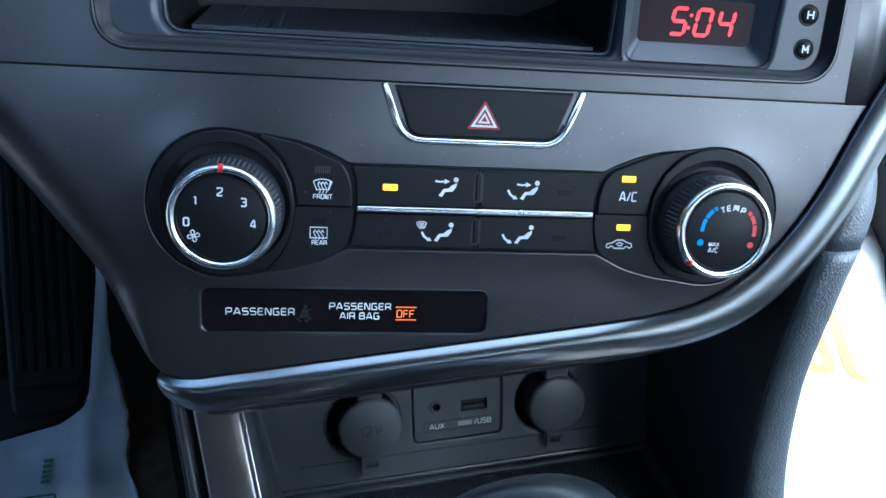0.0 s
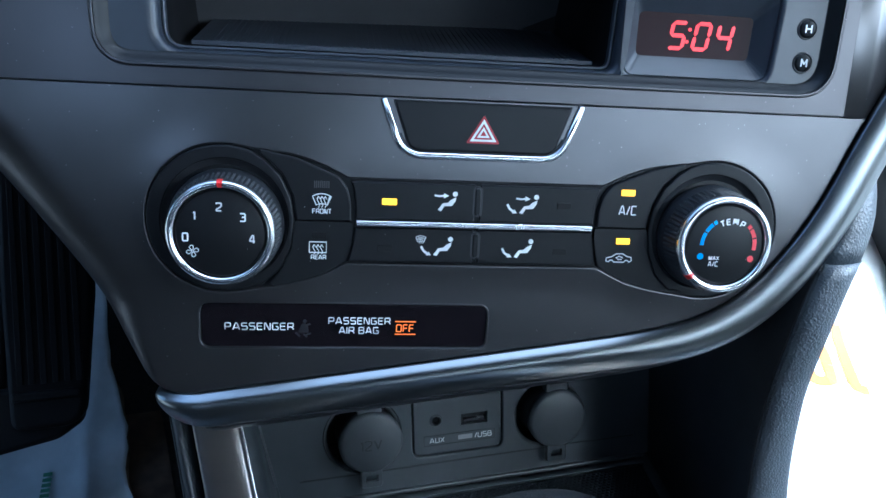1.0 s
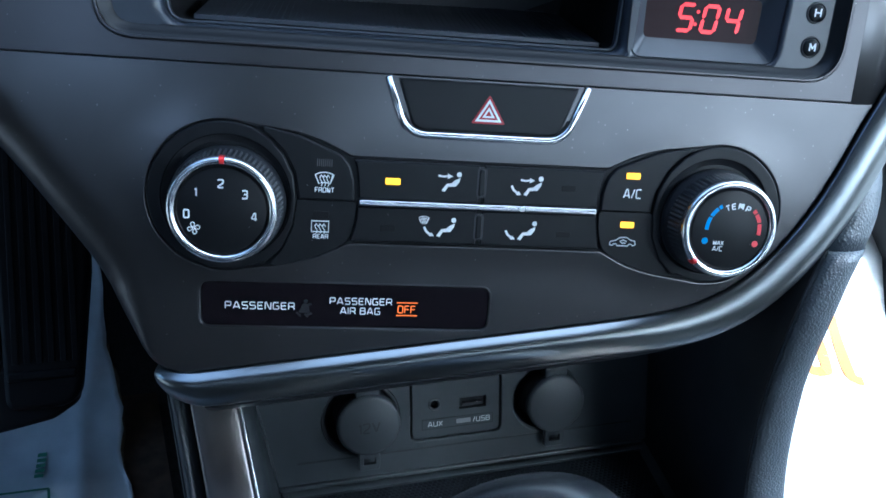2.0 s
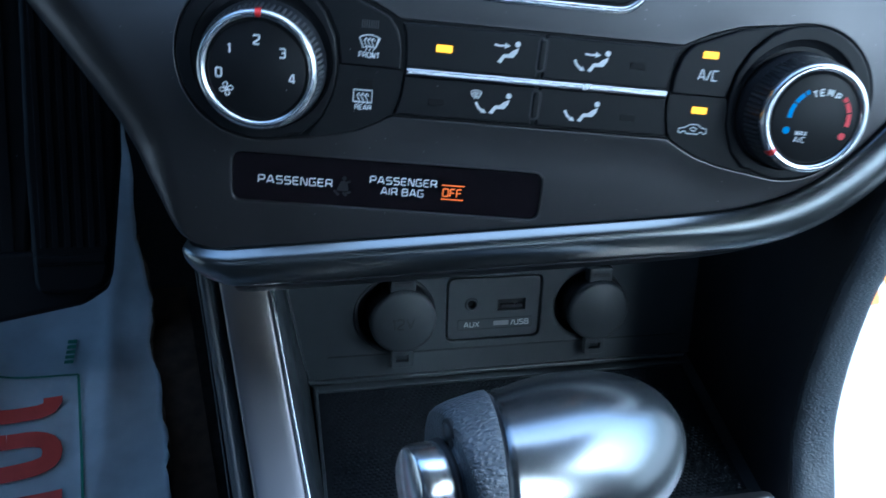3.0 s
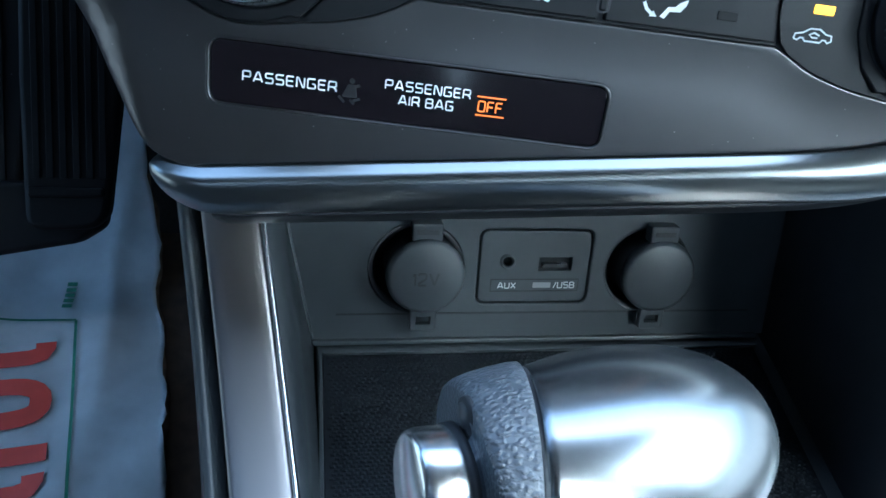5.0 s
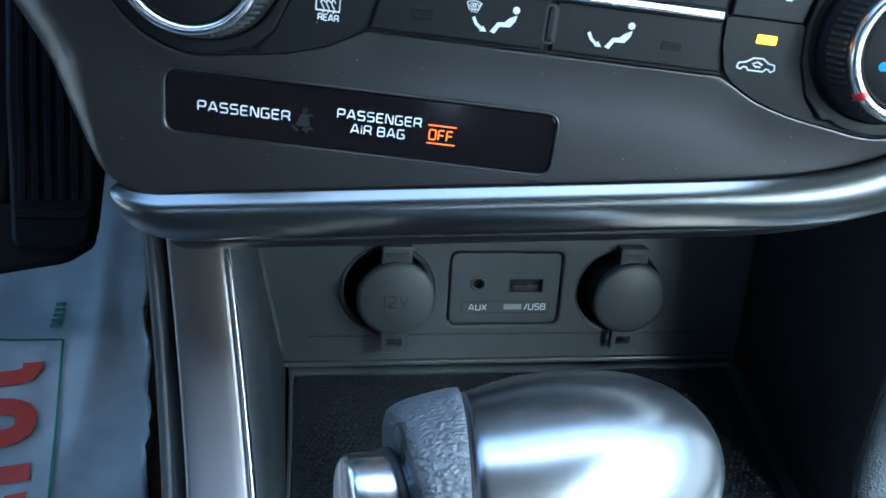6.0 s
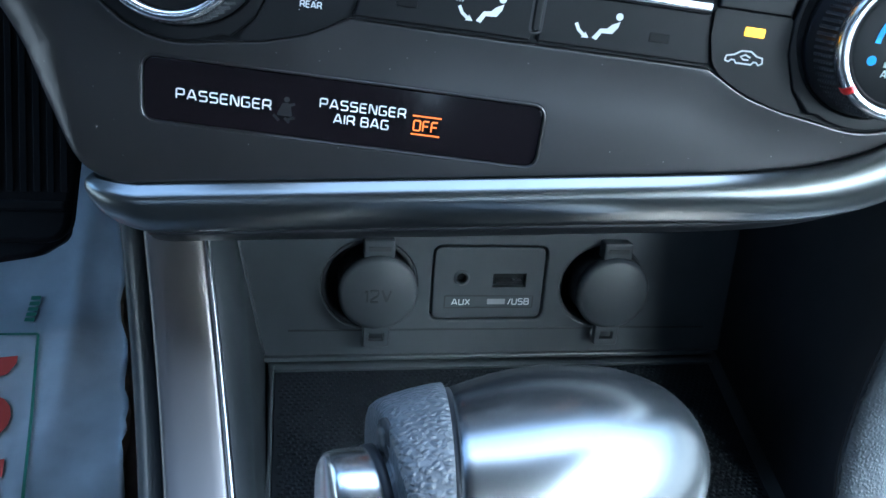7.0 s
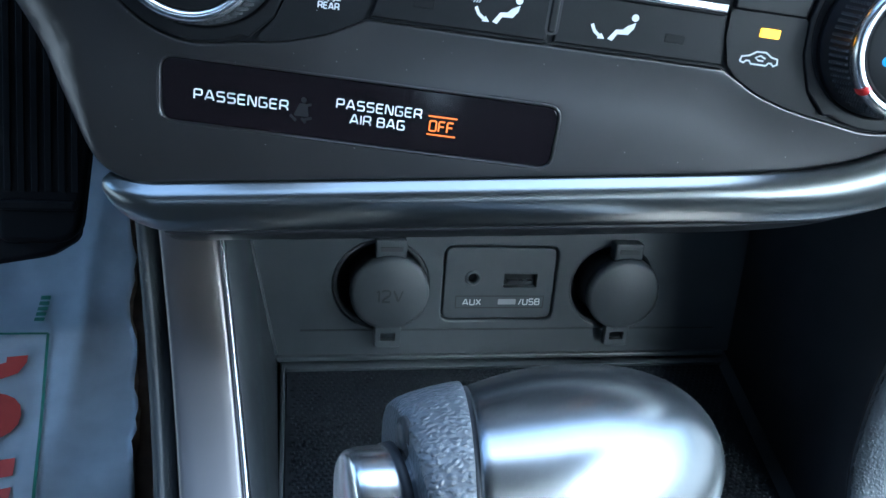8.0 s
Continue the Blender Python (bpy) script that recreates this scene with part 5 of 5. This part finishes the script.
for k in range(121):
    y = -0.30 + 0.60 * k / 120
    x = -0.1185 - 0.145 * y + 0.006 * noise.noise((3, y * 22, 0))
    w = 0.004 + 0.003 * noise.noise((2.1, y * 60, 4))
    lift = toe(y) + 0.0034
    a.append(bm.verts.new((x + w, y, lift)))
    b.append(bm.verts.new((x - 0.004, y, lift + 0.001)))
for k in range(120):
    bm.faces.new((a[k], a[k + 1], b[k + 1], b[k])).smooth = True
bmesh.ops.solidify(bm, geom=bm.faces[:], thickness=0.0006)
part("fringe", bm, FRINGE, card, "ragged pale brown fringe")

def ribbed_pedal(name, m, w, h, label, ribs):
    """A pedal: rounded pad with raised ribs, hinge cover, arm up to the bulkhead."""
    p = thing(name, m, label, "pedal")
    out = rpoly([(-w / 2, 0.003), (w / 2 - 0.011, 0.003), (w / 2, h * 0.4), (w / 2 + 0.003, h), (-w / 2, h), (-w / 2 - 0.002, h * 0.4)], [0.010, 0.018, 0.04, 0.01, 0.01, 0.02])
    part("pad", slab(out, 0.0, 0.014, 0.004, 3), PEDAL, p)
    for k in range(ribs):
        x = -w * 0.40 + k * w * 0.8 / ribs
        part("rib", box(x, -0.0014, 0.036, x + w * 0.8 / ribs * 0.55, 0.001, h - 0.012, 0.0005), PEDAL, p)
    part("hinge_cover", box(-w / 2 + 0.002, -0.003, 0.024, w / 2 - 0.011, 0.004, 0.031, 0.002), PEDAL, p, "hinge cover at the foot of the pedal")
    part("heel", slab(rpoly([(-0.075, -0.019), (0.0, -0.006), (w / 2 - 0.013, 0.005), (w / 2 - 0.011, 0.034), (-0.075, 0.034)], [0.01, 0.02, 0.012, 0.006, 0.01]), 0.006, 0.02, 0.004, 3), PEDAL, p, "smooth heel of the pedal")
    # Invented dark filler that hides bright patches between the pedals.
    part("gap_filler", box(-0.050, 0.018, 0.10, -0.020, 0.032, h + 0.03, 0.004), DARK, p, "dark filler added to hide the gap behind the pedal")
    part("arm", box(-0.010, 0.012, h * 0.8, 0.010, 0.32, h * 0.8 + 0.02, 0.003), DARK, p)
    return p


ribbed_pedal("accelerator_pedal", pose(-0.1825, 0.172, 0.103, -40, 0, 0), 0.060, 0.25, "black ribbed accelerator pedal over the paper", 6)
ribbed_pedal("brake_pedal", pose(-0.2575, 0.180, 0.090, -40, 0, 0), 0.092, 0.27, "black brake pedal in deep shade", 5)
